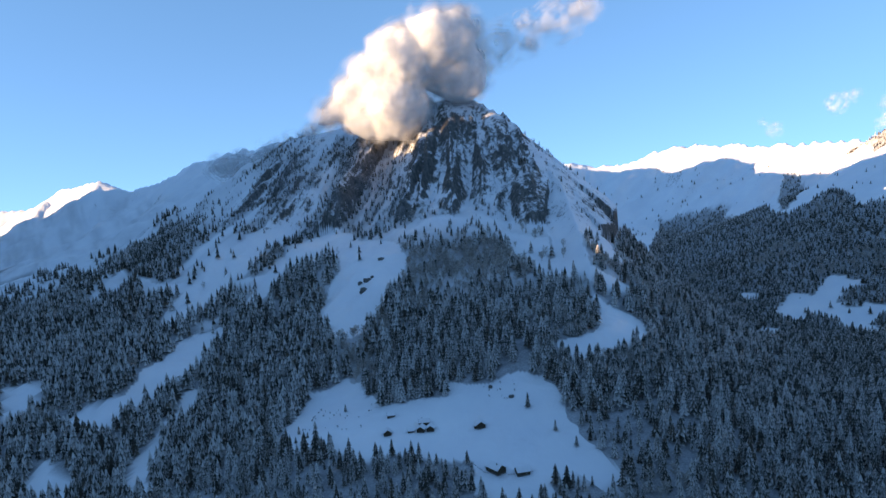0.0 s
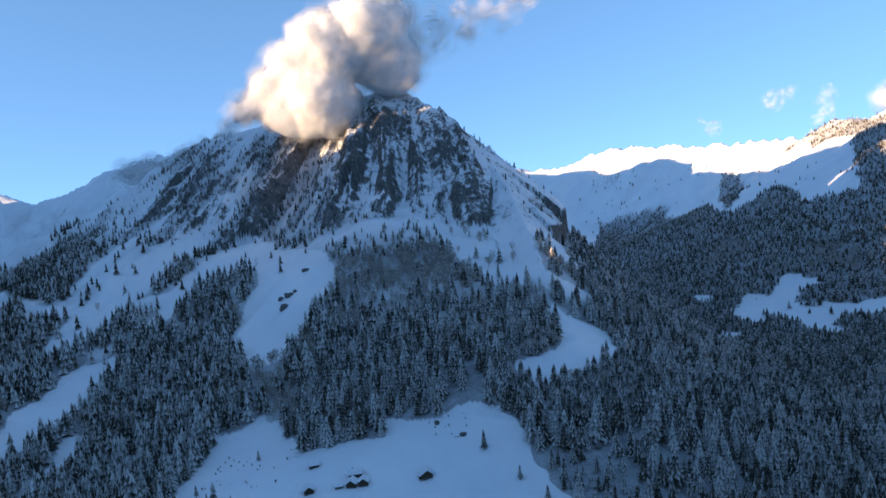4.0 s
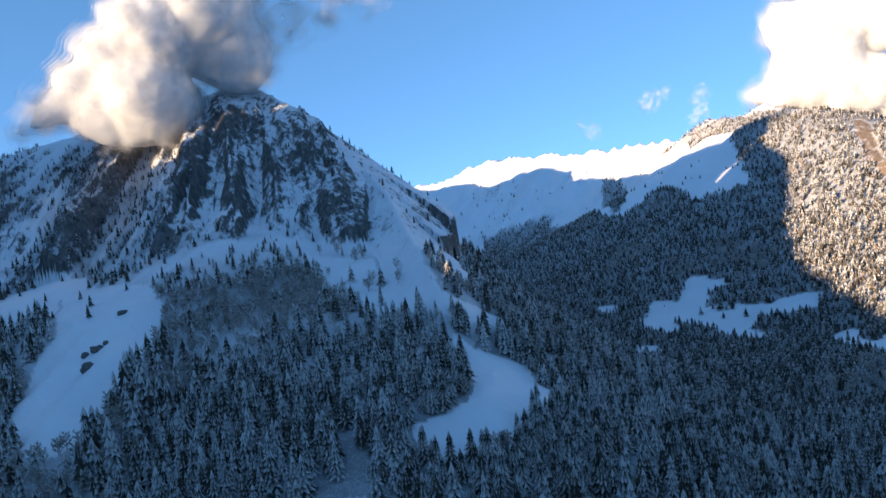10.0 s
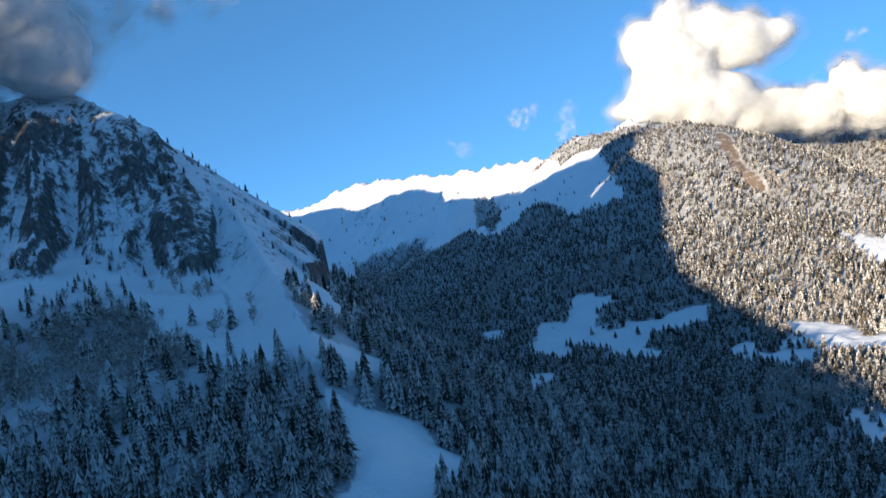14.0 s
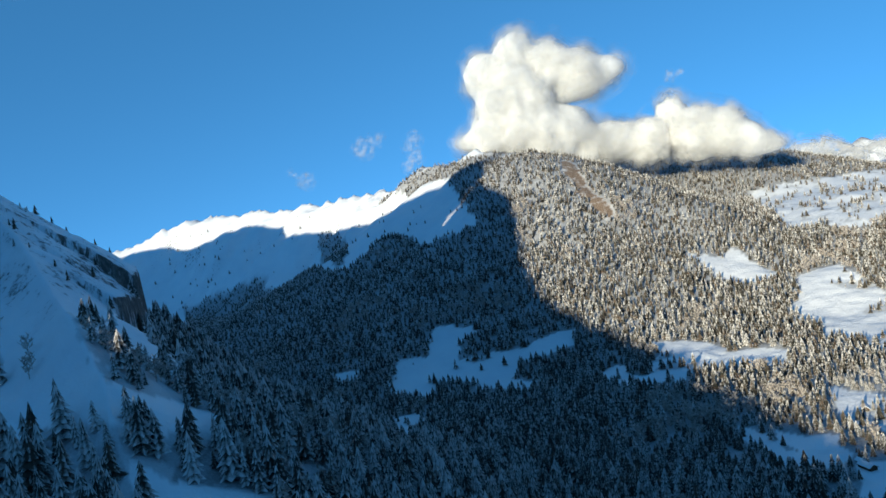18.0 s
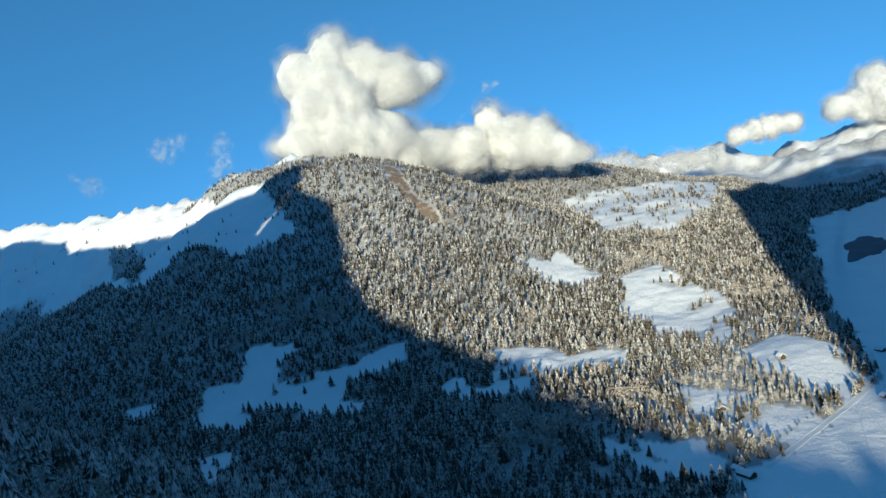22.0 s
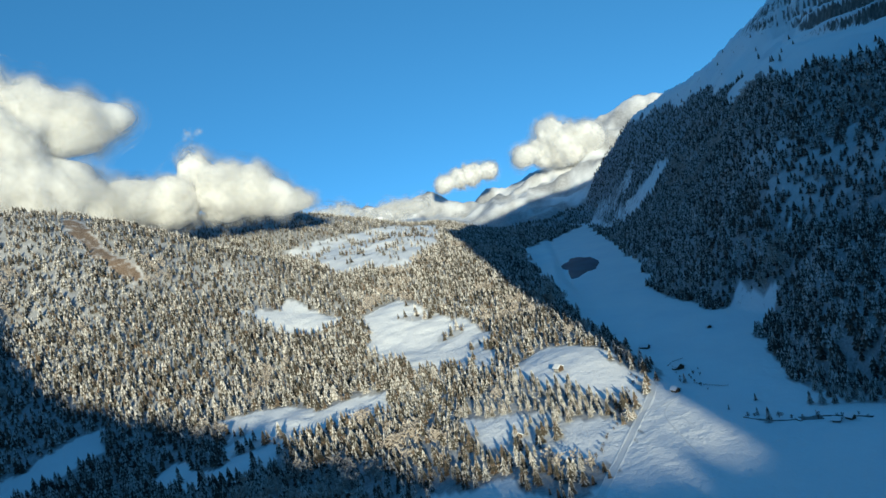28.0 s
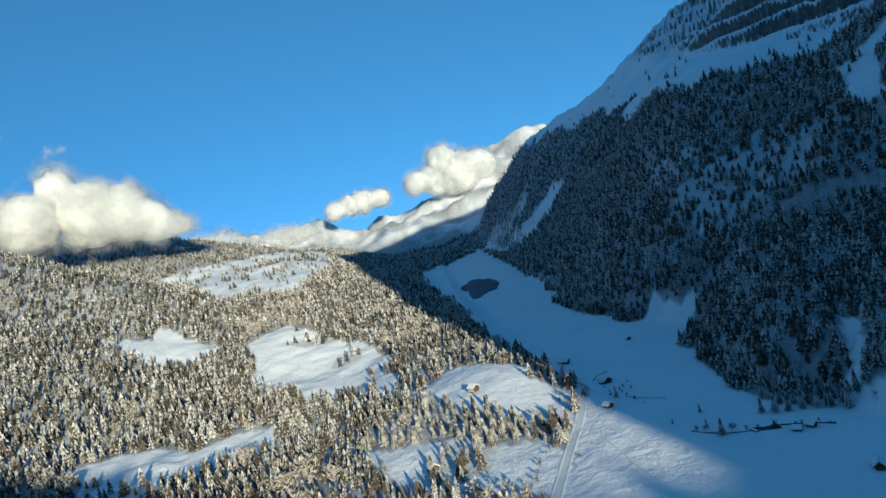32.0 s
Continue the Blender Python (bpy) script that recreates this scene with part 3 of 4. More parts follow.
def wooded(x, y, z):
    """How closely trees stand, 0 to 1."""
    n = fbm(x, y, 90, 3, 60)
    far_edge = 11 + 9 * ease((x - 700) / 200)
    wx, wy = x + far_edge * fbm(x, y, 38, 3, 62), y + far_edge * fbm(x, y, 38, 3, 66)
    clump = fbm(x, y, 60, 3, 68)
    d_peak, _, along_peak = near_line(x, y, RIDGES[0]["crest"])
    d_north, _, _ = near_line(x, y, RIDGES[3]["crest"])
    d_cliff, _, _ = near_line(x, y, RIDGES[7]["crest"])
    d_wall, _, _ = near_line(x, y, RIDGES[6]["crest"])
    line = np.where(x < -330, np.where(y < 1900, 120, 20), 215.0)
    line = np.where(x > 700, np.where(x > 3500, 120, 460), line)
    line = np.where((x > 700) & (y > 2800), 110, line)
    w = np.clip((line - z + 70 * n) / 40, 0, 1)
    w = np.maximum(w, (x < -330) * 0.5 * np.clip(fbm(x + 0.6 * y, 0.3 * y, 70, 3, 64, True) - 0.1, 0, 1) * np.clip((330 - z) / 60, 0, 1))
    # crags of the peak: thin rows of trees on the ribs
    crag = (d_peak < 520) & (z > 120) & (x < 620) & (y < 2300)
    west = np.clip((140 - x) / 240, 0.2, 1)
    w = np.where(crag, np.maximum(w * 0.55, np.clip(fbm(along_peak, d_peak * 0.25, 55, 3, 90, True) + 0.12, 0, 1) * 0.85 * west * np.clip((500 - z) / 60, 0, 1)), w)
    w = w * np.where((d_north < 90 + 40 * n) & (y > 2750), 0.06, 1)
    w = w * np.where((x > 850) & (y < 790) & (z > 262 + 0.06 * (x - 1400) + 45 * n), 0.012, 1)
    w = w * (bare_soil(x, y) < 0.5)
    w = np.maximum(w, 0.85 * np.exp(-(((x - 70) / 230) ** 2 + ((y - 1340) / 95) ** 2)))
    w = np.where(x > 3500, np.maximum(w, np.clip(0.62 + 1.3 * fbm(x, y, 110, 4, 63), 0.1, 1.0)), w)
    for name, outline in OPEN.items():
        box = np.array(outline)
        near = (x > box[:, 0].min() - 15) & (x < box[:, 0].max() + 15) & (y > box[:, 1].min() - 15) & (y < box[:, 1].max() + 15)
        if near.any():
            hit = inside(wx, wy, outline)
            if box[:, 0].mean() > 600 and name not in ("valley", "valley_south", "snow_ridge", "crag"):      # the open ground goes on behind the first trees
                away = np.hypot(x - 410, y - 894) + 1
                hit = hit | inside(wx + 13 * (x - 410) / away, wy + 13 * (y - 894) / away, outline)
            w = np.where(near & hit, SCATTER.get(name, 0.0), w)
        if name.startswith("field") or name in ("plateau", "low_meadow", "clearing", "clearing_sunny"):
            w = np.where(near & (w < 0.1) & ((clump > 0.44) | ((np.abs(clump) < 0.05) & (name == "plateau"))) & inside(wx, wy, outline), 0.5, w)
    return w


def bare_soil(x, y):
    """Where a slide has bared the earth."""
    d, _, _ = near_line(x, y, [(1660, 1900, 0), (1615, 1850, 0), (1580, 1810, 0), (1545, 1760, 0), (1512, 1690, 0)])
    return np.clip((27 + 16 * fbm(x, y, 26, 3, 77) - d) / 12, 0, 1)


def rockiness(x, y, z):
    d, up = buttresses(x, y)
    d_cliff, _, _ = near_line(x, y, RIDGES[7]["crest"])
    face = np.clip((400 - d) / 60, 0, 1) * (y < 2000) * np.clip((z - 185) / 40, 0, 1) * np.clip(0.35 + 1.5 * up + 0.35 * np.clip((x + 60) / 120, -1, 0.6), -0.8, 1.25)
    d_west, _, _ = near_line(x, y, RIDGES[2]["crest"])
    west = 0.55 * np.clip((450 - d_west) / 150, 0, 1) * np.clip(2.0 * fbm(x, y, 120, 4, 99), -0.5, 1) * (x < -330)
    d_north, _, _ = near_line(x, y, RIDGES[3]["crest"])
    west = west + 0.6 * np.clip((330 - d_north) / 100, 0, 1) * np.clip(2.2 * fbm(x, y, 90, 4, 101), -0.6, 1)
    face = np.where(face > 0, face * np.clip((330 - x) / 120, 0.55, 1), face)          # the east flank is snowier
    face = face + west * (face == 0)
    return np.maximum(face, 0.8 * np.clip((z - cliff_foot(x)) / 25, 0, 1) * (y < 700) * (x > 850) * (x < 2400))


ground = build_ground()


# an unseen ridge added in the west, its outline cut to shape the valley's shade
def build_sun_blocker():
    side = Vector((math.sin(radians(SUN_AZ)), math.cos(radians(SUN_AZ)), 0))
    across = Vector((math.cos(radians(SUN_AZ)), -math.sin(radians(SUN_AZ)), 0))
    far, rise = 2500.0, 2500.0 * math.tan(radians(SUN_EL))
    stops = np.array(SUN_BLOCKER, float)
    u = np.concatenate([np.linspace(-2500, 500, 60), np.arange(506, 1000, 2.0), np.linspace(1000, 4300, 150)])
    top = np.interp(u, stops[:, 0], stops[:, 1]) + rise
    # teeth in the blocker's edge throw finger shadows on the valley floor
    top = top + np.where(u > 680, 6, 1.5) * vnoise(u / 20, 0 * u, 3) + np.where(u > 1820, 16, np.where(u > 700, 14, 1.5)) * vnoise(u / 70, 0 * u, 5) + np.where((u > 568) & (u < 640), 34, 0) * np.clip(np.abs(vnoise(u / 9, 0 * u, 8)) - 0.26, 0, 1)
    verts, faces = [], []
    for uu, zz in zip(u, top):
        for off, low in ((-420, -400), (-15, zz - 12), (0, zz), (15, zz - 12), (420, -400)):
            p = side * (far + off) + across * float(uu)
            verts.append((p.x, p.y, low))
    for k in range(len(u) - 1):
        faces += [(5 * k + j, 5 * k + j + 1, 5 * k + j + 6, 5 * k + j + 5) for j in range(4)]
    me = mesh_from("sun_blocker", verts, faces, SNOW_GROUND)
    return tagged(new("sun_blocker", me), "unseen ridge added in the west to block the sun and shape the shade", "mountain ridge", kind="structure")


build_sun_blocker()


# ---------------------------------------------------------------- forest
def conifer_forms(sides, tiers, seed):
    """Unit spruce: jagged skirts one above another; height 1, radius about 0.2."""
    rng = np.random.RandomState(seed)
    verts, faces, tips = [], [], []
    for k in range(tiers):
        low, high = 0.06 + 0.86 * k / tiers, min(1.0, 0.06 + 0.86 * (k + 1) / tiers + 0.30 / tiers + 0.06)
        r = 0.21 * (1 - 0.86 * k / tiers)
        base = len(verts)
        verts.append((0, 0, high if k < tiers - 1 else 1.0))
        tips.append(0.0 if k < tiers - 1 else 0.9)
        for s in range(sides):
            a = 2 * math.pi * (s + 0.5 * (k % 2)) / sides + rng.uniform(-0.15, 0.15)
            rad = r * (1.0 if s % 2 else 0.55) * rng.uniform(0.78, 1.2)
            verts.append((rad * math.cos(a), rad * math.sin(a), low + rng.uniform(-0.03, 0.03) + (0 if s % 2 else 0.05)))
            tips.append(1.0 if s % 2 else 0.35)
        faces += [(base, base + 1 + s, base + 1 + (s + 1) % sides) for s in range(sides)]
    return np.array(verts), np.array(faces), np.array(tips)


def hoar_and_shade_lift(x, y):
    """How much more frost than usual a tree bears: it varies from tree to tree, plus a paler colour that brightens the
    shaded wood below the peak.
    """
    # colour lift for the wood in shade, standing in for missing light
    shade_lift = ease((680 - x) / 120) * ease((1560 - y) / 160)
    return 0.55 * (np.modf(np.abs(x * 12.9898 + y * 78.233) * 4.37)[0] - 0.45) + 0.15 * shade_lift - 0.07


def scatter(form_list, x, y, z, h, spin, fat):
    """One joined mesh of trees."""
    all_v, all_f, all_t, base = [], [], [], 0
    which = np.arange(len(x)) % len(form_list)
    for k, (fv, ff, ft) in enumerate(form_list):
        pick = which == k
        if not pick.any():
            continue
        c, s = np.cos(spin[pick])[:, None], np.sin(spin[pick])[:, None]
        hh, w = h[pick][:, None], (h * fat)[pick][:, None]
        vx = x[pick][:, None] + w * (c * fv[:, 0] - s * fv[:, 1])
        vy = y[pick][:, None] + w * (s * fv[:, 0] + c * fv[:, 1])
        vz = z[pick][:, None] + hh * fv[:, 2]
        n = pick.sum()
        all_v.append(np.stack([vx, vy, vz], -1).reshape(-1, 3))
        all_f.append((ff[None] + (base + np.arange(n) * len(fv))[:, None, None]).reshape(-1, 3))
        all_t.append((ft[None] + hoar_and_shade_lift(x[pick], y[pick])[:, None]).ravel())
        base += n * len(fv)
    return np.concatenate(all_v), np.concatenate(all_f), np.concatenate(all_t)


def with_tips(me, tips):
    """Keeps for every vertex how far out on a branch it sits."""
    me.attributes.new("tip", "FLOAT", "POINT").data.foreach_set("value", np.asarray(tips, np.float32))
    return me


def bare_forms(seed):
    """Leafless broadleaf tree: a trunk and rising, forking limbs of thin blades; height 1."""
    rng = np.random.RandomState(seed)
    verts, faces = [], []

    def blade(p, q, w):
        n = len(verts)
        side = np.cross(q - p, rng.normal(size=3))
        side = side / (np.linalg.norm(side) + 1e-9) * w
        verts.extend([p - side, p + side, q])
        faces.append((n, n + 1, n + 2))

    up = np.array((0, 0, 1.0))
    blade(0 * up, 0.95 * up, 0.02)
    blade(0 * up, 0.9 * up, 0.02)
    for k in range(12):
        a, z = k * 2.4 + rng.uniform(-0.4, 0.4), 0.2 + 0.05 * k
        p = np.array((0, 0, z))
        q = p + np.array((math.cos(a) * 0.24, math.sin(a) * 0.24, 0.2 + 0.1 * rng.rand())) * (1.15 - 0.5 * z)
        blade(p, q, 0.026)
        for _ in range(4):
            s = p + (q - p) * rng.uniform(0.3, 0.95)
            blade(s, s + np.array((*rng.uniform(-0.13, 0.13, 2), rng.uniform(0.05, 0.2))), 0.036)
    return np.array(verts), np.array(faces), np.zeros(len(verts))


def tree_height(x, y):
    """Usual height of the spruces: tall in the wood below the peak, lower on the sunny knolls by the road."""
    knoll = np.clip((x - 600) / 120, 0, 1) * np.clip((1120 - y) / 120, 0, 1) * np.clip((1350 - x) / 200, 0, 1) * np.clip((y - 760) / 40, 0, 1)
    return 27.0 - 9.0 * np.clip((800 - y) / 50, 0, 1) * np.clip((240 - x) / 60, 0, 1) - 3.0 * np.clip((x - 700) / 100, 0, 1) * np.clip((800 - y) / 30, 0, 1) - 3.5 * knoll - 12.5 * np.clip((x - 500) / 200, 0, 1)


FORESTS = [
    ("shaded spruce forest with frosted tops below the rocky peak", lambda x, y: (x < 620) & (y < 2600)),
    ("dark shaded spruce forest filling the side valley", lambda x, y: (x >= 620) & (y >= 1450)),
    ("sunlit frost-covered spruce forest on the broad shoulder", lambda x, y: (x >= 620) & (y < 1450) & (y >= 815)),
    ("dark spruce forest on the wall south of the lake", lambda x, y: (x >= 450) & (y < 815)),
]


def plant_forest():
    rng = np.random.RandomState(3)
    step = 8.2
    gx, gy = np.meshgrid(np.arange(-1500, 3400, step), np.arange(120, 4200, step))
    x = (gx + rng.uniform(-0.48, 0.48, gx.shape) * step).ravel()
    y = (gy + rng.uniform(-0.48, 0.48, gx.shape) * step).ravel()
    gx, gy = np.meshgrid(np.arange(650, 2600, 8.4), np.arange(200, 790, 8.4))
    x = np.concatenate([x, (gx + rng.uniform(-4, 4, gx.shape)).ravel()])
    y = np.concatenate([y, (gy + rng.uniform(-4, 4, gx.shape)).ravel()])
    gx, gy = np.meshgrid(np.arange(-120, 260, 6.5), np.arange(1170, 1440, 6.5))          # the leafless wood below the cliffs stands close
    birch = len(x)
    x = np.concatenate([x, (gx + rng.uniform(-3, 3, gx.shape)).ravel()])
    y = np.concatenate([y, (gy + rng.uniform(-3, 3, gx.shape)).ravel()])
    birch = np.arange(len(x)) >= birch
    birch_zone = np.exp(-(((x - 60) / 170) ** 2 + ((y - 1310) / 85) ** 2))
    far = np.hypot(x - 200, y - 620)
    bearing = np.degrees(np.arctan2(x - 100, y - 200))
    keep = (bearing > -48) & (bearing < 135) & (rng.rand(len(x)) < np.clip(1300 / far, 0.25, 1)) & (~birch | (rng.rand(len(x)) < 0.34 * birch_zone))
    x, y, birch = x[keep], y[keep], birch[keep]
    z = height(x, y)
    w = wooded(x, y, z)
    keep = rng.rand(len(x)) < w * np.where((x < 600) & (y < 1500), 0.74, 1.0) * np.clip(0.98 + 0.5 * fbm(x, y, 26, 2, 69), 0.4, 1)
    x, y, z, birch = x[keep], y[keep], z[keep], birch[keep]
    h = tree_height(x, y) * np.clip(rng.normal(0.95, 0.26, len(x)), 0.35, 1.45) * np.clip(1.25 - z / 900, 0.6, 1) * np.where((x < 620) & (y < 2300), np.clip(1.75 - z / 190, 0.5, 1), 1)
    spin, fat = rng.uniform(0, 6.28, len(x)), rng.uniform(0.95, 1.4, len(x)) + np.where(x > 600, 0.36, 0.06)
    # leafless trees in patches, thickest under the cliffs
    patch = fbm(x, y, 110, 3, 120) + 0.55 * np.exp(-(((x - 60) / 170) ** 2 + ((y - 1180) / 120) ** 2)) + 0.7 * np.exp(-(((x - 50) / 220) ** 2 + ((y - 1310) / 100) ** 2)) + 0.4 * np.exp(-(((x + 190) / 60) ** 2 + ((y - 1150) / 130) ** 2))
    bare = (patch > 0.42) & (rng.rand(len(x)) < 0.34 + 0.55 * np.exp(-(((x - 40) / 260) ** 2 + ((y - 1310) / 110) ** 2)))
    bare = bare | birch | (inside(x, y, OPEN["brush"]) & (rng.rand(len(x)) < 0.85))
    far = np.hypot(x - 200, y - 620)
    # single spruces, things of their own, at the edges of the meadows
    edge_a, edge_b = np.hypot(x - 215, y - 905), np.hypot(x - 905, y - 925)
    edge_b = edge_b + 1e6 * (y < 815)
    order_a, order_b = np.argsort(edge_a + 1e6 * bare), np.argsort(edge_b + 1e6 * bare)
    single = np.zeros(len(x), bool)
    single[order_a[:130]] = True
    single[order_b[:140]] = True
    way = near_line(x, y, [(0, 250, 0), (60, 450, 0), (173, 749, 0), (420, 890, 0)])[0]
    near, mid = way < 430, way < 850
    fine, middling, coarse = [conifer_forms(12, 7, s) for s in range(7)], [conifer_forms(8, 4, 20 + s) for s in range(4)], [conifer_forms(6, 3, 10 + s) for s in range(4)]
    for label, where in FORESTS:
        here = where(x, y) & ~bare & ~single
        v_all, f_all, t_all, base = [], [], [], 0
        for pick, form_list in ((here & near, fine), (here & mid & ~near, middling), (here & ~mid, coarse)):
            if pick.any():
                v, f, tips = scatter(form_list, x[pick], y[pick], z[pick] - 0.4, h[pick], spin[pick], fat[pick])
                v_all.append(v)
                t_all.append(tips)
                f_all.append(f + base)
                base += len(v)
        tagged(new("conifer_forest", with_tips(mesh_from("conifer_forest", np.concatenate(v_all), np.concatenate(f_all), NEEDLES), np.concatenate(t_all))), label, "forest", kind="stuff")
    pick = bare & (far < 2000)
    v, f, _ = scatter([bare_forms(s) for s in range(5)], x[pick], y[pick], z[pick] - 0.3, np.clip(h[pick] * 1.1, 11, 19), spin[pick], fat[pick])
    tagged(new("bare_broadleaf_wood", mesh_from("bare_broadleaf_wood", v, f, TWIGS)), "grey leafless broadleaf trees among the spruces", "bare trees", kind="stuff")
    return [(x[k], y[k], z[k], h[k], spin[k]) for k in np.flatnonzero(single)]


def spruce_meshes(count):
    """Crown and trunk meshes, height 1, with drooping branch skirts."""
    made = []
    for s in range(count):
        v, f, tips = conifer_forms(14, 9, 40 + s)
        crown = with_tips(mesh_from("crown", v, f, NEEDLES), tips + 0.06 + 0.1 * (s % 3))
        bm = bmesh.new()
        bmesh.ops.create_cone(bm, cap_ends=True, segments=7, radius1=0.018, radius2=0.004, depth=0.9, matrix=Matrix.Translation((0, 0, 0.43)))
        trunk = bpy.data.meshes.new("trunk")
        bm.to_mesh(trunk)
        bm.free()
        trunk.materials.append(BARK)
        made.append((crown, trunk))
    return made


SPRUCE = spruce_meshes(6)


def spruce(x, y, h, spin, label, group, k):
    thing = new("spruce")
    tagged(thing, label, "spruce tree", group)
    thing.matrix_basis = pose(x, y, base_z(x, y) - 0.3, 0, 0, math.degrees(spin)) @ Matrix.Diagonal((h * (1.15 + 0.08 * (k % 5)), h * (1.15 + 0.08 * (k % 4)), h, 1))
    for name, me in zip(("crown", "trunk"), SPRUCE[k % len(SPRUCE)]):
        ob = new(name, me)
        ob.parent = thing
    return thing


def base_z(x, y):
    return float(height(x, y))


for k, (x, y, z, h, spin) in enumerate(plant_forest()):
    sunny = x > 500
    spruce(x, y, h, spin, "frosted spruce in low sun at the edge of the fields" if sunny else "snow-dusted spruce in shade beside the hut meadow", "spruces by the fields" if sunny else "spruces by the hut meadow", k)
LONE = [(93, 819, 20), (-139, 933, 12), (-187, 861, 12), (-184, 829, 9), (135, 746, 13), (117, 772, 14), (-172, 840, 8), (782, 773, 11), (797, 776, 6), (824, 770, 6), (815, 790, 4), (889, 806, 9), (814, 711, 14), (823, 731, 13), (820, 729, 10), (808, 728, 12), (803, 722, 11), (800, 718, 13), (796, 714, 12), (811, 722, 9), (792, 708, 13), (804, 706, 14), (801, 742, 10), (797, 736, 12), (795, 729, 11), (793, 722, 13), (790, 715, 12), (788, 709, 14), (785, 702, 15), (779, 703, 14), (782, 696, 15), (950, 1303, 20), (924, 1259, 20), (937, 1212, 22)]
for k, (x, y, h) in enumerate(LONE):
    spruce(x, y, h, k * 1.3, "lone dark spruce standing in open snow", "lone spruces", k)


# ---------------------------------------------------------------- parts of things
def part(name, bm, mat, parent=None, label=""):
    """Links a bmesh, or a mesh made before, as one mesh object under a thing."""
    if isinstance(bm, bmesh.types.BMesh):
        me = bpy.data.meshes.new(name)
        bm.to_mesh(me)
        bm.free()
    else:
        me = bm
    if mat and not me.materials:
        me.materials.append(mat)
    ob = new(name, me)
    ob.parent = parent
    return tagged(ob, label)


def box(bm, x0, y0, z0, x1, y1, z1, bevel=0.0):
    made = bmesh.ops.create_cube(bm, size=1.0)["verts"]
    for v in made:
        v.co = Vector(((x0 + x1) / 2 + v.co.x * (x1 - x0), (y0 + y1) / 2 + v.co.y * (y1 - y0), (z0 + z1) / 2 + v.co.z * (z1 - z0)))
    if bevel:
        edges = list({e for v in made for e in v.link_edges})
        bmesh.ops.bevel(bm, geom=edges, offset=bevel, segments=2, affect="EDGES")
    return bm


# ---------------------------------------------------------------- huts
def hut(name, length, width, wall, rise, label, place, turn, group, pale=False, chimney=False, lean_to=False):
    """Log hut with gable walls, door, windows and a snow-laden roof, the ridge along its length."""
    x, y = place
    thing = new(name)
    tagged(thing, label, "hut", group)
    thing.matrix_basis = pose(x, y, base_z(x, y) - 0.3, 0, 0, turn)
    a, b = length / 2, width / 2
    low = bmesh.new()
    box(low, -a - 0.05, -b - 0.05, -0.8, a + 0.05, b + 0.05, 0.7, 0.04)
    part("plinth", low, STONE, thing, "grey stone plinth")
    skin = PLASTER if pale else LOGS
    for sy in (-1, 1):
        bm = bmesh.new()
        box(bm, -a, sy * b - 0.12, 0.7, a, sy * b + 0.12, wall, 0.03)
        part("side_wall", bm, skin, thing)
    for sx in (-1, 1):
        bm = bmesh.new()
        ring = [bm.verts.new((sx * a + off, py, pz)) for off in (-0.12, 0.12) for py, pz in ((-b + 0.12, 0.7), (b - 0.12, 0.7), (b - 0.12, wall), (0, wall + rise - 0.15), (-b + 0.12, wall))]
        bm.faces.new(ring[:5][::-1])
        bm.faces.new(ring[5:])
        for k in range(5):
            bm.faces.new((ring[k], ring[(k + 1) % 5], ring[5 + (k + 1) % 5], ring[5 + k]))
        bmesh.ops.recalc_face_normals(bm, faces=bm.faces)
        part("gable_wall", bm, LOGS, thing)
    over, thick = 0.8, 0.18
    slope = math.atan2(rise, b)
    run = (b + over) / math.cos(slope)
    for sy in (-1, 1):
        for nm, mat, z0, z1, cut in (("roof_slope", TIN, 0.0, thick, 0.0), ("roof_snow", ROOF_SNOW, thick + 0.01, thick + 0.55, 0.12)):
            bm = bmesh.new()
            box(bm, -a - over + cut, -0.3 if cut else 0.0, z0, a + over - cut, run - cut, z1, 0.2 if cut else 0.03)
            m = Matrix.Translation((0, 0, wall + rise)) @ Matrix.Rotation(0 if sy > 0 else math.pi, 4, "Z") @ Matrix.Rotation(-slope, 4, "X")
            bmesh.ops.transform(bm, matrix=m, verts=bm.verts)
            part(nm, bm, mat, thing, "thick rounded snow" if cut else "")
    bm = bmesh.new()
    box(bm, a + 0.12, -0.55, 0.7, a + 0.2, 0.55, 2.7, 0.02)
    part("door", bm, TIN, thing, "dark plank door")
    for px in (-0.55 * a, 0.45 * a):
        for sy in (-1, 1):
            bm = bmesh.new()
            y0 = sy * (b + 0.12)
            box(bm, px - 0.55, min(y0, y0 + sy * 0.08), wall * 0.45, px + 0.55, max(y0, y0 + sy * 0.08), wall * 0.45 + 1.0, 0.02)
            w = part("window", bm, PLASTER, thing)
            bm = bmesh.new()
            y1 = sy * (b + 0.205)
            box(bm, px - 0.42, min(y1, y1 + sy * 0.02), wall * 0.45 + 0.12, px + 0.42, max(y1, y1 + sy * 0.02), wall * 0.45 + 0.88)
            part("pane", bm, GLASS_DARK, w, "dark glass pane")
    if chimney:
        bm = bmesh.new()
        box(bm, -0.4 * a - 0.4, 0.3 * b - 0.4, wall + 0.4 * rise, -0.4 * a + 0.4, 0.3 * b + 0.4, wall + rise + 1.3, 0.05)
        part("chimney", bm, STONE, thing, "stone chimney")
    if lean_to:
        bm = bmesh.new()
        box(bm, -a * 0.7, b + 0.13, -0.5, a * 0.3, b + 2.6, wall * 0.62, 0.05)
        part("lean_to", bm, LOGS, thing, "low wooden lean-to")
        bm = bmesh.new()
        box(bm, -a * 0.7 - 0.3, b + 0.14, wall * 0.62 + 0.01, a * 0.3 + 0.3, b + 2.9, wall * 0.62 + 0.55, 0.15)
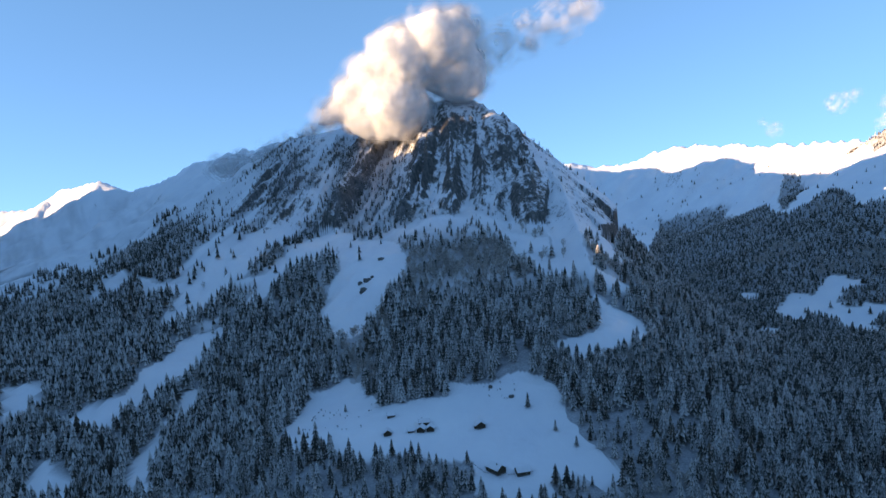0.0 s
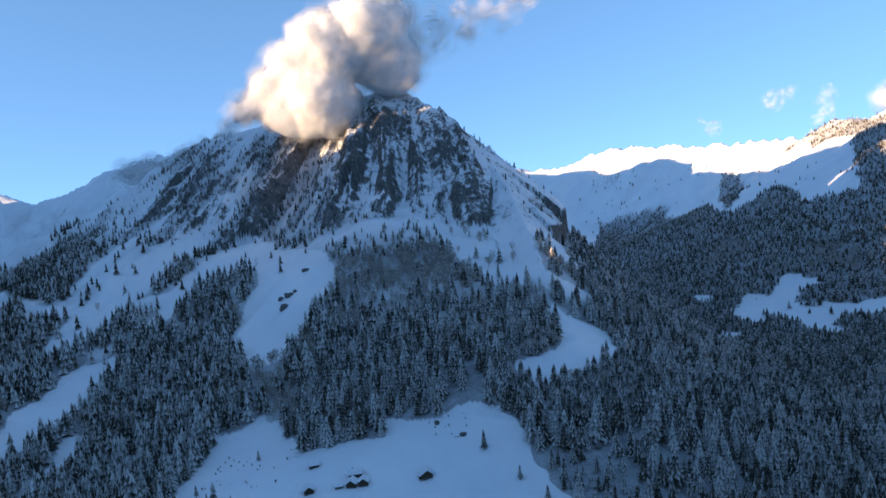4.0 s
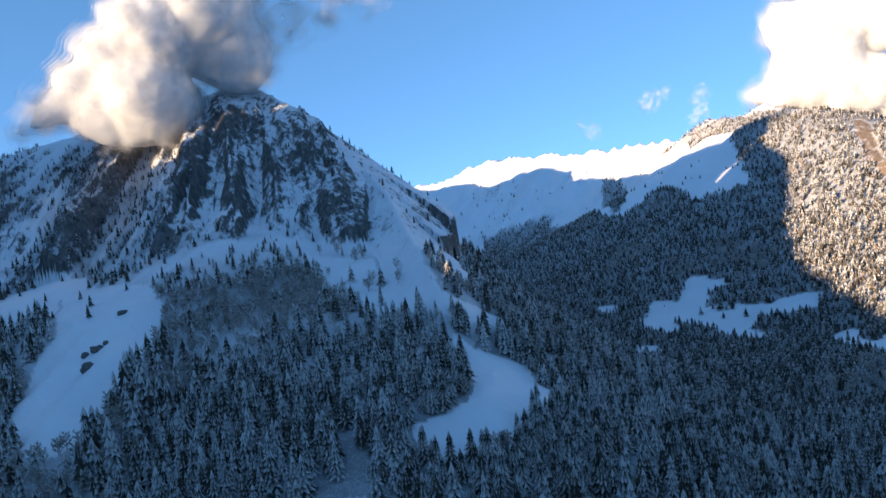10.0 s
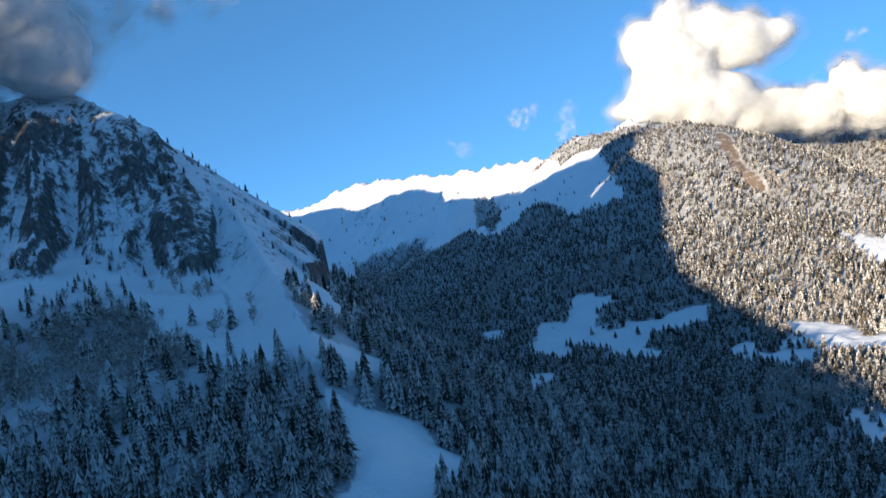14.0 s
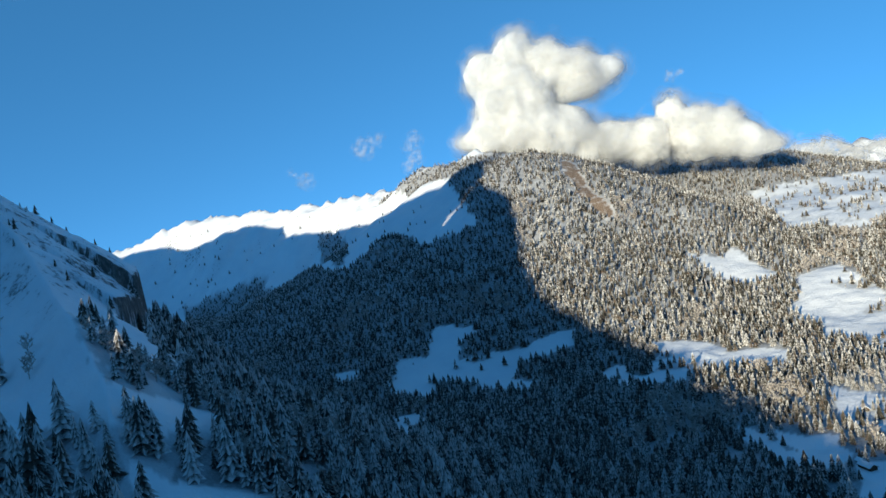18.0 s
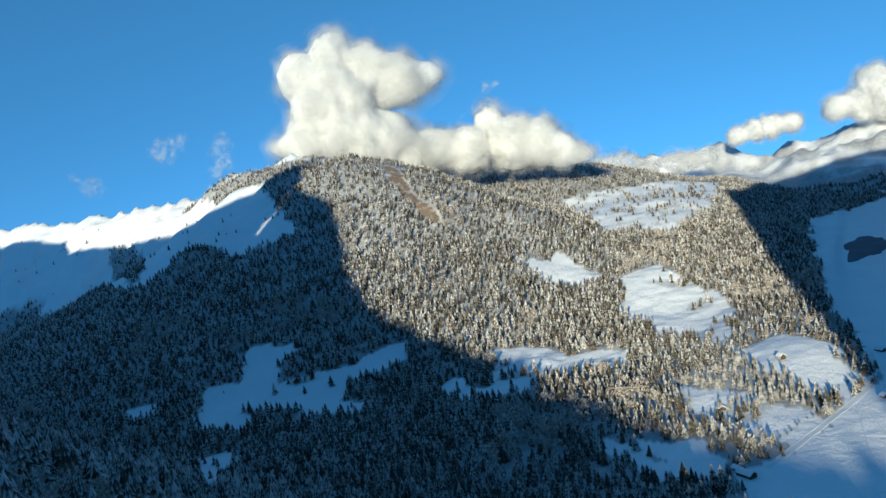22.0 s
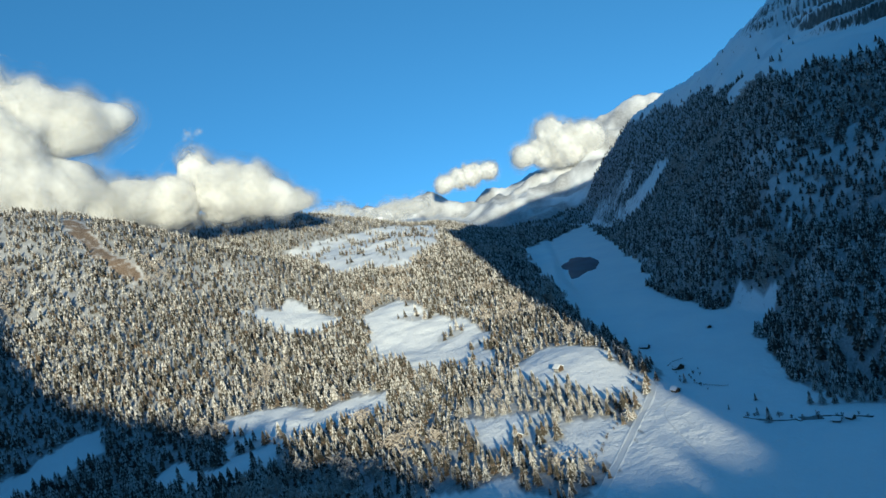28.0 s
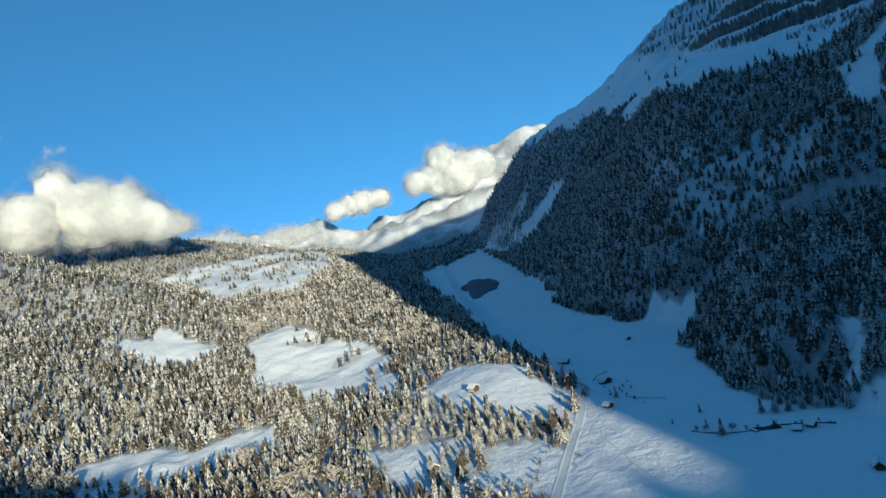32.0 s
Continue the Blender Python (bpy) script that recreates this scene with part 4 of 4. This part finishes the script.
        part("lean_to_snow", bm, ROOF_SNOW, thing, "thick rounded snow")
    return thing


HAMLET = "huts on the upper meadow"
hut("log_hut", 10.4, 8.5, 3.8, 3.1, "small dark log hut with snow-laden roof", (-73, 814), 100, HAMLET)
hut("log_hut", 9.2, 7.3, 3.4, 2.6, "dark log barn below the spruce wood", (-72, 863), 10, HAMLET, lean_to=True)
hut("log_hut", 12.2, 9.2, 4, 3.1, "dark log chalet with snow-laden roof in the hamlet", (-30, 826), 5, HAMLET, chimney=True, lean_to=True)
hut("log_hut", 10.4, 8.5, 3.8, 3.1, "dark log hut with snowy roof in the hamlet", (-33, 812), 80, HAMLET)
hut("log_hut", 9.8, 8.5, 3.8, 3, "dark log hut beside its twin in the hamlet", (-22, 811), 85, HAMLET)
hut("woodshed", 7.3, 4.9, 2.5, 1.6, "low wooden shed under snow beside the hamlet", (-45, 812), 5, HAMLET)
hut("log_hut", 11, 9.8, 4.3, 3.4, "dark log hut standing alone on the meadow", (36, 808), 95, HAMLET, lean_to=True)
hut("chalet", 18.3, 11.6, 4.7, 4.1, "large chalet with a long white snow roof", (46, 723), 128, HAMLET, chimney=True)
hut("chalet", 13.4, 9.8, 4, 3.4, "wooden chalet with terrace under snow", (73, 718), 12, HAMLET, lean_to=True)
VALLEY = "huts in the lake valley"
hut("barn", 8.5, 6, 2.8, 2.1, "dark wooden barn with snowy roof by the stream meadow", (931, 804), 20, VALLEY, lean_to=True)
hut("log_hut", 5.5, 4.4, 2.3, 1.6, "dark log hut beside the valley road", (872, 816), 30, VALLEY)
hut("barn", 8.5, 5, 2.4, 1.7, "long low barn at the foot of the wooded knoll", (1014, 822), 55, VALLEY)
hut("log_hut", 4.2, 3.4, 2.0, 1.3, "tiny dark hut alone on the valley snow", (1053, 753), 0, VALLEY)
hut("chalet", 7, 6, 3.6, 2.4, "pale chalet on the sunny knoll", (957, 905), 40, VALLEY, pale=True)
hut("log_hut", 7, 5.5, 2.8, 2.0, "reddish-brown log hut on the sunny slope", (834, 939), 25, VALLEY)
hut("barn", 6.5, 3.6, 2.4, 1.8, "barn with a steep white snow roof", (708, 732), -30, VALLEY)
hut("woodshed", 4.5, 3.2, 2.0, 1.2, "small snowed-in shed by the stream", (767, 731), 30, VALLEY)
hut("woodshed", 4, 3, 1.8, 1.1, "low shed under snow beside the stream", (766, 739), 55, VALLEY)
hut("barn", 12, 6.5, 2.8, 2.0, "long flat barn in the valley shade", (699, 895), 60, VALLEY)
hut("woodshed", 5, 4, 2.2, 1.5, "small shed next to the long barn", (708, 903), 60, VALLEY)


hut("log_hut", 7, 5.5, 2.8, 2.0, "small wooden hut on the sunny upper field", (1374, 1044), 35, VALLEY)


def fence(line, label):
    """Wooden fence: posts along a line and two rails between them."""
    pts = np.array(line, float)
    run = np.concatenate([[0], np.cumsum(np.hypot(*np.diff(pts, axis=0).T))])
    s = np.arange(0, run[-1], 2.5)
    x, y = np.interp(s, run, pts[:, 0]), np.interp(s, run, pts[:, 1])
    thing = new("fence")
    thing.matrix_basis = pose(x[0], y[0], base_z(x[0], y[0]))
    tagged(thing, label, "fence")
    o = Vector((x[0], y[0], base_z(x[0], y[0])))
    post = bpy.data.meshes.new("post")
    bm = box(bmesh.new(), -0.08, -0.08, -0.6, 0.08, 0.08, 1.25, 0.02)
    bm.to_mesh(post)
    bm.free()
    post.materials.append(LOGS)
    at = [Vector((px, py, base_z(px, py))) - o for px, py in zip(x, y)]
    for p in at:
        ob = part("post", post, None, thing)
        ob.location = p
    for p, q in zip(at, at[1:]):
        for h in (0.5, 1.0):
            bm = bmesh.new()
            box(bm, 0, -0.03, -0.06, (q - p).length, 0.03, 0.06)
            ob = part("rail", bm, LOGS, thing)
            ob.matrix_basis = Matrix.Translation(p + Vector((0, 0, h))) @ (q - p).to_track_quat("X", "Z").to_matrix().to_4x4()
    return thing


fence([(884, 800), (876, 795), (868, 786), (862, 778)], "weathered wooden fence half buried in snow")
fence([(940, 812), (952, 806), (958, 796)], "short wooden fence beside the barn")
fence([(20, 742), (34, 722), (60, 716), (86, 719)], "wooden fence round the large chalet")


def footbridge(place, turn):
    thing = new("footbridge")
    thing.matrix_basis = pose(*place, base_z(*place) + 0.5, 0, 0, turn)
    tagged(thing, "snow-covered plank footbridge over the stream", "bridge")
    for k in range(9):
        part("plank", box(bmesh.new(), -2.7 + 0.6 * k, -0.9, -0.06, -2.15 + 0.6 * k, 0.9, 0.04, 0.01), LOGS, thing)
    for sy in (-0.75, 0.75):
        part("beam", box(bmesh.new(), -3.2, sy - 0.12, -0.4, 3.2, sy + 0.12, -0.07, 0.02), LOGS, thing)
    part("snow_cover", box(bmesh.new(), -2.7, -0.85, 0.05, 2.7, 0.85, 0.35, 0.12), ROOF_SNOW, thing, "pillow of snow")
    return thing


footbridge((778, 757), 12)


# ---------------------------------------------------------------- rock outcrops
def outcrop(place, size, turn, label):
    x, y = place
    bm = bmesh.new()
    bmesh.ops.create_icosphere(bm, subdivisions=4, radius=1.0)
    for v in bm.verts:
        n = noise.fractal(v.co * 1.6 + Vector((x, y, 0)), 1.0, 2.1, 5)
        v.co *= 1 + 0.38 * n
        v.co = Vector((v.co.x * size[0], v.co.y * size[1], v.co.z * size[2]))
        v.co.z = round(v.co.z * 1.2) / 1.2 * 0.5 + v.co.z * 0.5
    me = bpy.data.meshes.new("rock_outcrop")
    bm.to_mesh(me)
    bm.free()
    me.materials.append(STONE)
    ob = new("rock_outcrop", me)
    ob.matrix_basis = pose(x, y, base_z(x, y) + 0.1 * size[2], 12, 0, turn)
    return tagged(ob, label, "rock", "rocks in the snow chute")


outcrop((-142, 1316), (8, 5, 5), 20, "dark jagged rock poking from the snow chute")
outcrop((-156, 1318), (5, 4, 4), 60, "small dark rock poking from the snow chute")
outcrop((-133, 1322), (4, 3, 3), 60, "small dark rock poking from the snow chute")
outcrop((-145, 1274), (8, 6, 6), 35, "large dark boulder outcrop in the snow chute")
outcrop((-118, 1372), (7, 4, 3), 10, "brownish rock ledge high in the snow chute")
outcrop((78, 852), (4, 3, 2), 10, "snow-dusted boulder at the meadow edge")
outcrop((54, 878), (3, 3, 2), 70, "snow-dusted boulder at the meadow edge")


# ---------------------------------------------------------------- road, stream, lake ice, tracks
def strip(line, width, lift, step=4.0, wobble=0.0, seed=1):
    """Vertices and faces of a band that follows a line in plan over the ground, with a thickness."""
    pts = np.array(line, float)
    run = np.concatenate([[0], np.cumsum(np.hypot(*np.diff(pts, axis=0).T))])
    s = np.arange(0, run[-1], step)
    x, y = np.interp(s, run, pts[:, 0]), np.interp(s, run, pts[:, 1])
    for _ in range(6):
        x[1:-1], y[1:-1] = (x[:-2] + x[1:-1] + x[2:]) / 3, (y[:-2] + y[1:-1] + y[2:]) / 3
    tx, ty = np.gradient(x), np.gradient(y)
    n = np.hypot(tx, ty)
    nx, ny = -ty / n, tx / n
    half = width / 2 * (1 + wobble * vnoise(s / 9, 0 * s, seed))
    rows = []
    for side, z in ((-1.02, -0.6), (-1, lift), (0, lift + 0.02), (1, lift), (1.02, -0.6)):
        px, py = x + nx * half * side, y + ny * half * side
        rows.append(np.stack([px, py, height(px, py) + z], -1))
    verts = np.stack(rows, 1).reshape(-1, 3)
    k = np.arange(len(s) - 1)[:, None] * 5 + np.arange(4)[None]
    faces = np.stack([k, k + 1, k + 6, k + 5], -1).reshape(-1, 4)[:, ::-1]
    return verts, faces


ROAD = [(715, 884), (744, 875), (781, 864), (823, 851), (850, 842), (880, 833), (905, 829), (935, 826), (965, 826), (1010, 830)]
tagged(new("road", mesh_from("road", *strip(ROAD, 4.2, 0.10), TRACK_SNOW)), "snow-packed valley road along the knoll", "road", kind="structure")
for off in (-2.5, 2.5):
    bank = [(x + off * 0.35, y + off) for x, y in ROAD]
    tagged(new("snow_bank", mesh_from("snow_bank", *strip(bank, 1.0, 0.22, 3.0, 0.8, 4), ROOF_SNOW)), "ploughed snow bank along the road", "snow bank", kind="structure")
STREAM = [(797, 785), (790, 779), (783, 771), (779, 760), (778, 750), (779, 744), (775, 737), (771, 728), (764, 719)]
tagged(new("water", mesh_from("water", *strip(STREAM, 1.7, 0.10, 1.5, 0.8), WATER)), "dark open stream winding through the snow", "stream", kind="structure")
tagged(new("water", mesh_from("water", *strip([(780, 757), (777, 750), (777, 743)], 6.5, 0.13, 1.0, 0.35), WATER)), "dark open pool in the snow", "pool", kind="structure")


def blob(centre, rx, ry, lift, name, mat, label, category):
    a = np.linspace(0, 2 * np.pi, 97)[:-1]
    r = 1 + 0.28 * vnoise(np.cos(a) * 1.7, np.sin(a) * 1.7, 9) + 0.1 * vnoise(np.cos(a) * 5, np.sin(a) * 5, 12)
    x, y = centre[0] + rx * r * np.cos(a), centre[1] + ry * r * np.sin(a)
    z = np.maximum(height(x, y), 0) + lift
    top = float(z.max())
    verts = np.concatenate([[[*centre, top]], np.stack([x, y, 0 * x + top], -1), np.stack([x, y, 0 * x + top - 2.0], -1)])
    n = len(a)
    k = np.arange(n)
    j = (k + 1) % n
    faces = np.concatenate([np.stack([0 * k, 1 + k, 1 + j], -1), np.stack([1 + k, 1 + n + k, 1 + j], -1), np.stack([1 + j, 1 + n + k, 1 + n + j], -1)])
    return tagged(new(name, mesh_from(name, verts, faces, mat)), label, category, kind="structure")


blob((1800, 858), 165, 40, 0.10, "water", ICE, "bare grey ice on the snow-covered lake", "lake ice")
for line, wide in (([(858, 815), (846, 826), (828, 832), (808, 831), (790, 828), (770, 826), (747, 822)], 1.1), ([(866, 812), (852, 824), (840, 838), (826, 847)], 1.4), ([(838, 832), (822, 822), (800, 818), (786, 812)], 0.8)):
    tagged(new("ski_track", mesh_from("ski_track", *strip(line, wide, 0.07, 3.0, 0.3), TRACK_SNOW)), "narrow track trodden through the valley snow", "track", kind="structure")


# ---------------------------------------------------------------- leafless shrubs on the open snow
def shrub_mesh(seed):
    v, f, _ = bare_forms(seed)
    return mesh_from("twigs", v * (1.5, 1.5, 1.0), f, TWIGS_DARK)


SHRUB = [shrub_mesh(60 + s) for s in range(4)]


def shrub(x, y, h, k, label, group):
    ob = new("shrub", SHRUB[k % 4])
    tagged(ob, label, "shrub", group)
    ob.matrix_basis = pose(x, y, base_z(x, y) - 0.15, 0, 0, 67.0 * k) @ Matrix.Diagonal((h, h, h, 1))


_rng = random.Random(12)
for k in range(34):
    shrub(_rng.uniform(-185, -100), _rng.uniform(840, 965), _rng.uniform(1.5, 4.0), k, "dark leafless shrub poking out of the meadow snow", "shrubs on the hut meadow")
for k in range(14):
    shrub(_rng.uniform(40, 85), _rng.uniform(842, 885), _rng.uniform(1.5, 3.5), k, "dark leafless shrub poking out of the meadow snow", "shrubs on the hut meadow")
for k in range(16):
    s = k / 15
    shrub(795 - 30 * s + _rng.uniform(-4, 4), 783 - 58 * s + _rng.uniform(-4, 4), _rng.uniform(1.5, 4.5), k, "snow-dusted shrub on the bank of the stream", "shrubs by the stream")
for k in range(22):
    s = k / 21
    shrub(742 + 190 * s + _rng.uniform(-2, 2), 884 - 48 * s + _rng.uniform(0, 7), _rng.uniform(2.0, 5.0), k, "leafless shrub beside the snowy road", "shrubs along the road")
for k in range(12):
    shrub(_rng.uniform(862, 925), _rng.uniform(790, 812), _rng.uniform(1.5, 4.0), k, "leafless shrub in the snow by the barns", "shrubs by the barns")


# ---------------------------------------------------------------- clouds
# round billows of each cloud: place and radius
CLOUDS = dict(
    cap=[(-212, 1790, 548, 50), (-262, 1785, 505, 40), (-305, 1782, 470, 32), (-150, 1797, 588, 70), (-69, 1802, 616, 103), (19, 1803, 654, 101), (56, 1803, 693, 67), (-96, 1800, 519, 103), (-170, 1793, 495, 66), (72, 1802, 581, 81)],
    plume=[(171, 1836, 658, 68), (243, 1827, 678, 61), (322, 1815, 709, 58), (391, 1801, 743, 46), (127, 1839, 640, 61)],
    banner=[(-748, 2427, 399, 54), (-687, 2446, 415, 56), (-603, 2469, 431, 54), (-515, 2489, 462, 54), (-446, 2502, 483, 50)],
    cumulus=[(1928, 2412, 710, 108), (1996, 2338, 763, 104), (2068, 2253, 703, 120), (2131, 2170, 663, 120), (2186, 2092, 668, 78), (1992, 2342, 603, 168), (2021, 2309, 494, 159), (2077, 2241, 475, 135), (1932, 2408, 492, 118), (2121, 2184, 422, 94), (1859, 2481, 489, 53)],
    tail=[(2178, 2148, 418, 92), (2235, 2109, 411, 87), (2287, 2027, 397, 100), (2334, 1948, 468, 79), (2360, 1901, 402, 108), (2401, 1820, 384, 95), (2438, 1743, 345, 75), (2464, 1681, 313, 50)],
    wisp_a=[(1535, 2684, 529, 44), (1566, 2662, 549, 32), (1587, 2646, 563, 20)],
    wisp_b=[(1682, 2572, 533, 32), (1663, 2587, 511, 28), (1679, 2575, 474, 32), (1654, 2595, 439, 24)],
    wisp_c=[(1354, 2799, 442, 32), (1314, 2821, 484, 18)],
    wisp_d=[(2627, 2110, 649, 27), (2644, 2079, 656, 18)],
    bank_a=[(4103, 1482, 322, 62), (4113, 1400, 335, 66), (4123, 1320, 340, 74), (4136, 1228, 338, 60)],
    bank_b=[(4151, 1027, 371, 84), (4156, 862, 452, 104), (4156, 781, 373, 129), (4153, 659, 400, 97), (4155, 929, 372, 97)],
    bank_c=[(4086, 1555, 109, 45), (4109, 1422, 93, 65), (4128, 1291, 85, 58)],
    bank_d=[(3542, 2025, 289, 75), (3580, 1916, 283, 70), (3615, 1802, 228, 58), (3649, 1678, 230, 64), (3678, 1553, 237, 70)],
)


_lattice = np.random.RandomState(11).rand(64, 64, 64)


def puff_noise(p, size, octaves=4):
    """Smooth noise in space, about -1 to 1, finer octave by octave."""
    total, amp, norm = np.zeros(len(p)), 1.0, 0.0
    for k in range(octaves):
        q = p / size * 2.03**k + 19.7 * k
        i = np.floor(q).astype(int)
        f = q - i
        f = f * f * (3 - 2 * f)
        v = np.zeros(len(p))
        for dx in (0, 1):
            for dy in (0, 1):
                for dz in (0, 1):
                    w = (f[:, 0] if dx else 1 - f[:, 0]) * (f[:, 1] if dy else 1 - f[:, 1]) * (f[:, 2] if dz else 1 - f[:, 2])
                    v += w * _lattice[(i[:, 0] + dx) % 64, (i[:, 1] + dy) % 64, (i[:, 2] + dz) % 64]
        total += amp * (2 * v - 1)
        norm += amp
        amp *= 0.55
    return total / norm


def depth_in(p, puffs, ragged):
    """How deep places lie inside a group of billows with a ragged outline, in metres; negative outside."""
    best = np.full(len(p), -1e9)
    for x, y, z, r in puffs:
        best = np.maximum(best, r - np.sqrt((p[:, 0] - x) ** 2 + (p[:, 1] - y) ** 2 + (p[:, 2] - z) ** 2))
    size = np.mean([q[3] for q in puffs])
    return best + size * ragged * (1.1 * puff_noise(p, 1.1 * size, 5) + 0.35 * puff_noise(p, 0.3 * size, 3))


def billow_shell(puffs, sinks, ragged, rows=90, cols=170):
    """Closed lumpy bodies round one centre, one for each depth below the outline of the billows."""
    q = np.array(puffs, float)
    weight = q[:, 3] ** 2
    centre = (q[:, :3] * weight[:, None]).sum(0) / weight.sum()
    th, ph = np.meshgrid(np.linspace(0.02, np.pi - 0.02, rows), np.linspace(0, 2 * np.pi, cols, endpoint=False), indexing="ij")
    way = np.stack([np.sin(th) * np.cos(ph), np.sin(th) * np.sin(ph), np.cos(th)], -1).reshape(-1, 3)
    top = np.linalg.norm(q[:, :3] - centre, axis=1).max() + q[:, 3].max() * 1.5
    steps = np.linspace(top, 0, 70)
    depth = np.stack([depth_in(centre + way * s, puffs, ragged) for s in steps])
    i, j = np.meshgrid(np.arange(rows - 1), np.arange(cols), indexing="ij")
    n = (j + 1) % cols
    faces = np.stack([i * cols + j, (i + 1) * cols + j, (i + 1) * cols + n, i * cols + n], -1).reshape(-1, 4)
    made = []
    for sink in sinks:
        deep = depth > sink
        k = np.clip(np.argmax(deep, 0), 1, len(steps) - 1)
        d0, d1 = depth[k - 1, np.arange(len(way))], depth[k, np.arange(len(way))]
        reach = steps[k - 1] + (steps[k] - steps[k - 1]) * np.clip((sink - d0) / (d1 - d0 + 1e-9), 0, 1)
        reach = np.where(deep.any(0), reach, 0)
        grid = np.maximum(reach, 0.15 * q[:, 3].min()).reshape(rows, cols)
        for _ in range(2):
            grid = (grid * 2 + np.roll(grid, 1, 1) + np.roll(grid, -1, 1) + np.vstack([grid[:1], grid[:-1]]) + np.vstack([grid[1:], grid[-1:]])) / 6
        made.append(centre + way * grid.reshape(-1, 1))
    return made, faces


# depth below the outline as a share of a billow's radius; how thick the vapour is there; how far it is torn
STYLES = dict(
    thick=dict(core=0.20, ragged=0.30, coats=[(0.12, 0.42, 0.34), (0.05, 0.36, 0.39), (-0.02, 0.3, 0.43), (-0.10, 0.24, 0.47), (-0.2, 0.18, 0.5)]),
    veil=dict(core=0, ragged=0.45, coats=[(0.5, 0.34, 0.36), (0.32, 0.3, 0.38), (0.16, 0.25, 0.42), (0.0, 0.2, 0.46), (-0.14, 0.15, 0.5)]),
    bank=dict(core=0, ragged=0.5, coats=[(0.5, 0.8, 0.30), (0.3, 0.65, 0.36), (0.12, 0.5, 0.42), (-0.05, 0.36, 0.46), (-0.2, 0.22, 0.5)]),
    wispy=dict(core=0, ragged=0.5, coats=[(0.4, 0.24, 0.42), (0.15, 0.2, 0.46), (-0.1, 0.16, 0.5)]),
)


def cloud(names, style, label, rest=1.0):
    """A cloud of dense billows, where the style has them, in coats of vapour that thin out at the edge."""
    o = np.array(CLOUDS[names[0]], float)[:, :3].mean(0)
    thing = new("cloud")
    thing.matrix_basis = pose(*o)
    tagged(thing, label, "cloud", "clouds over the ridges")
    for nm in names:
        look_of = STYLES["veil" if nm == "plume" else style]
        puffs, size = CLOUDS[nm], np.mean([p[3] for p in CLOUDS[nm]])
        coats = look_of["coats"]
        bodies, f = billow_shell(puffs, [look_of["core"] * size] + [c[0] * size for c in coats], look_of["ragged"], *((90, 170) if style != "wispy" else (50, 90)))
        if look_of["core"]:
            ob = new("billow", mesh_from("billow", bodies[0] - o, f, CLOUD_CORE, True))
            ob.parent = thing
            tagged(ob, "dense white billow")
        for v, (_, dens, cut) in zip(bodies[1:], coats):
            me = mesh_from("veil", v - o, f, CLOUD, True)
            for key, value in (("dens", rest * dens), ("cut", cut), ("size", size)):
                me.attributes.new(key, "FLOAT", "POINT").data.foreach_set("value", np.full(len(v), value, np.float32))
            ob = new("veil", me)
            ob.parent = thing
            tagged(ob, "thin torn edge of vapour")
    return thing


cloud(["cap", "plume"], "thick", "creamy white cloud clinging to the rocky summit")
cloud(["banner"], "bank", "thin white cloud spilling over the snowy crest")
cloud(["cumulus", "tail"], "thick", "towering white cumulus resting on the wooded summit")
cloud(["wisp_a"], "wispy", "small torn wisp of cloud in blue sky")
cloud(["wisp_b"], "wispy", "small torn wisp of cloud above the snowy ridge")
cloud(["wisp_c"], "wispy", "faint wisp of cloud in blue sky")
cloud(["wisp_d"], "wispy", "faint wisp of cloud beside the cumulus")
cloud(["bank_a"], "thick", "white cloud bank drifting before the far peaks")
cloud(["bank_b"], "thick", "white billowing cloud below the far peaks")
cloud(["bank_c"], "veil", "low flat cloud lying in the far valley")
cloud(["bank_d"], "bank", "pale cloud bank behind the wooded hill")
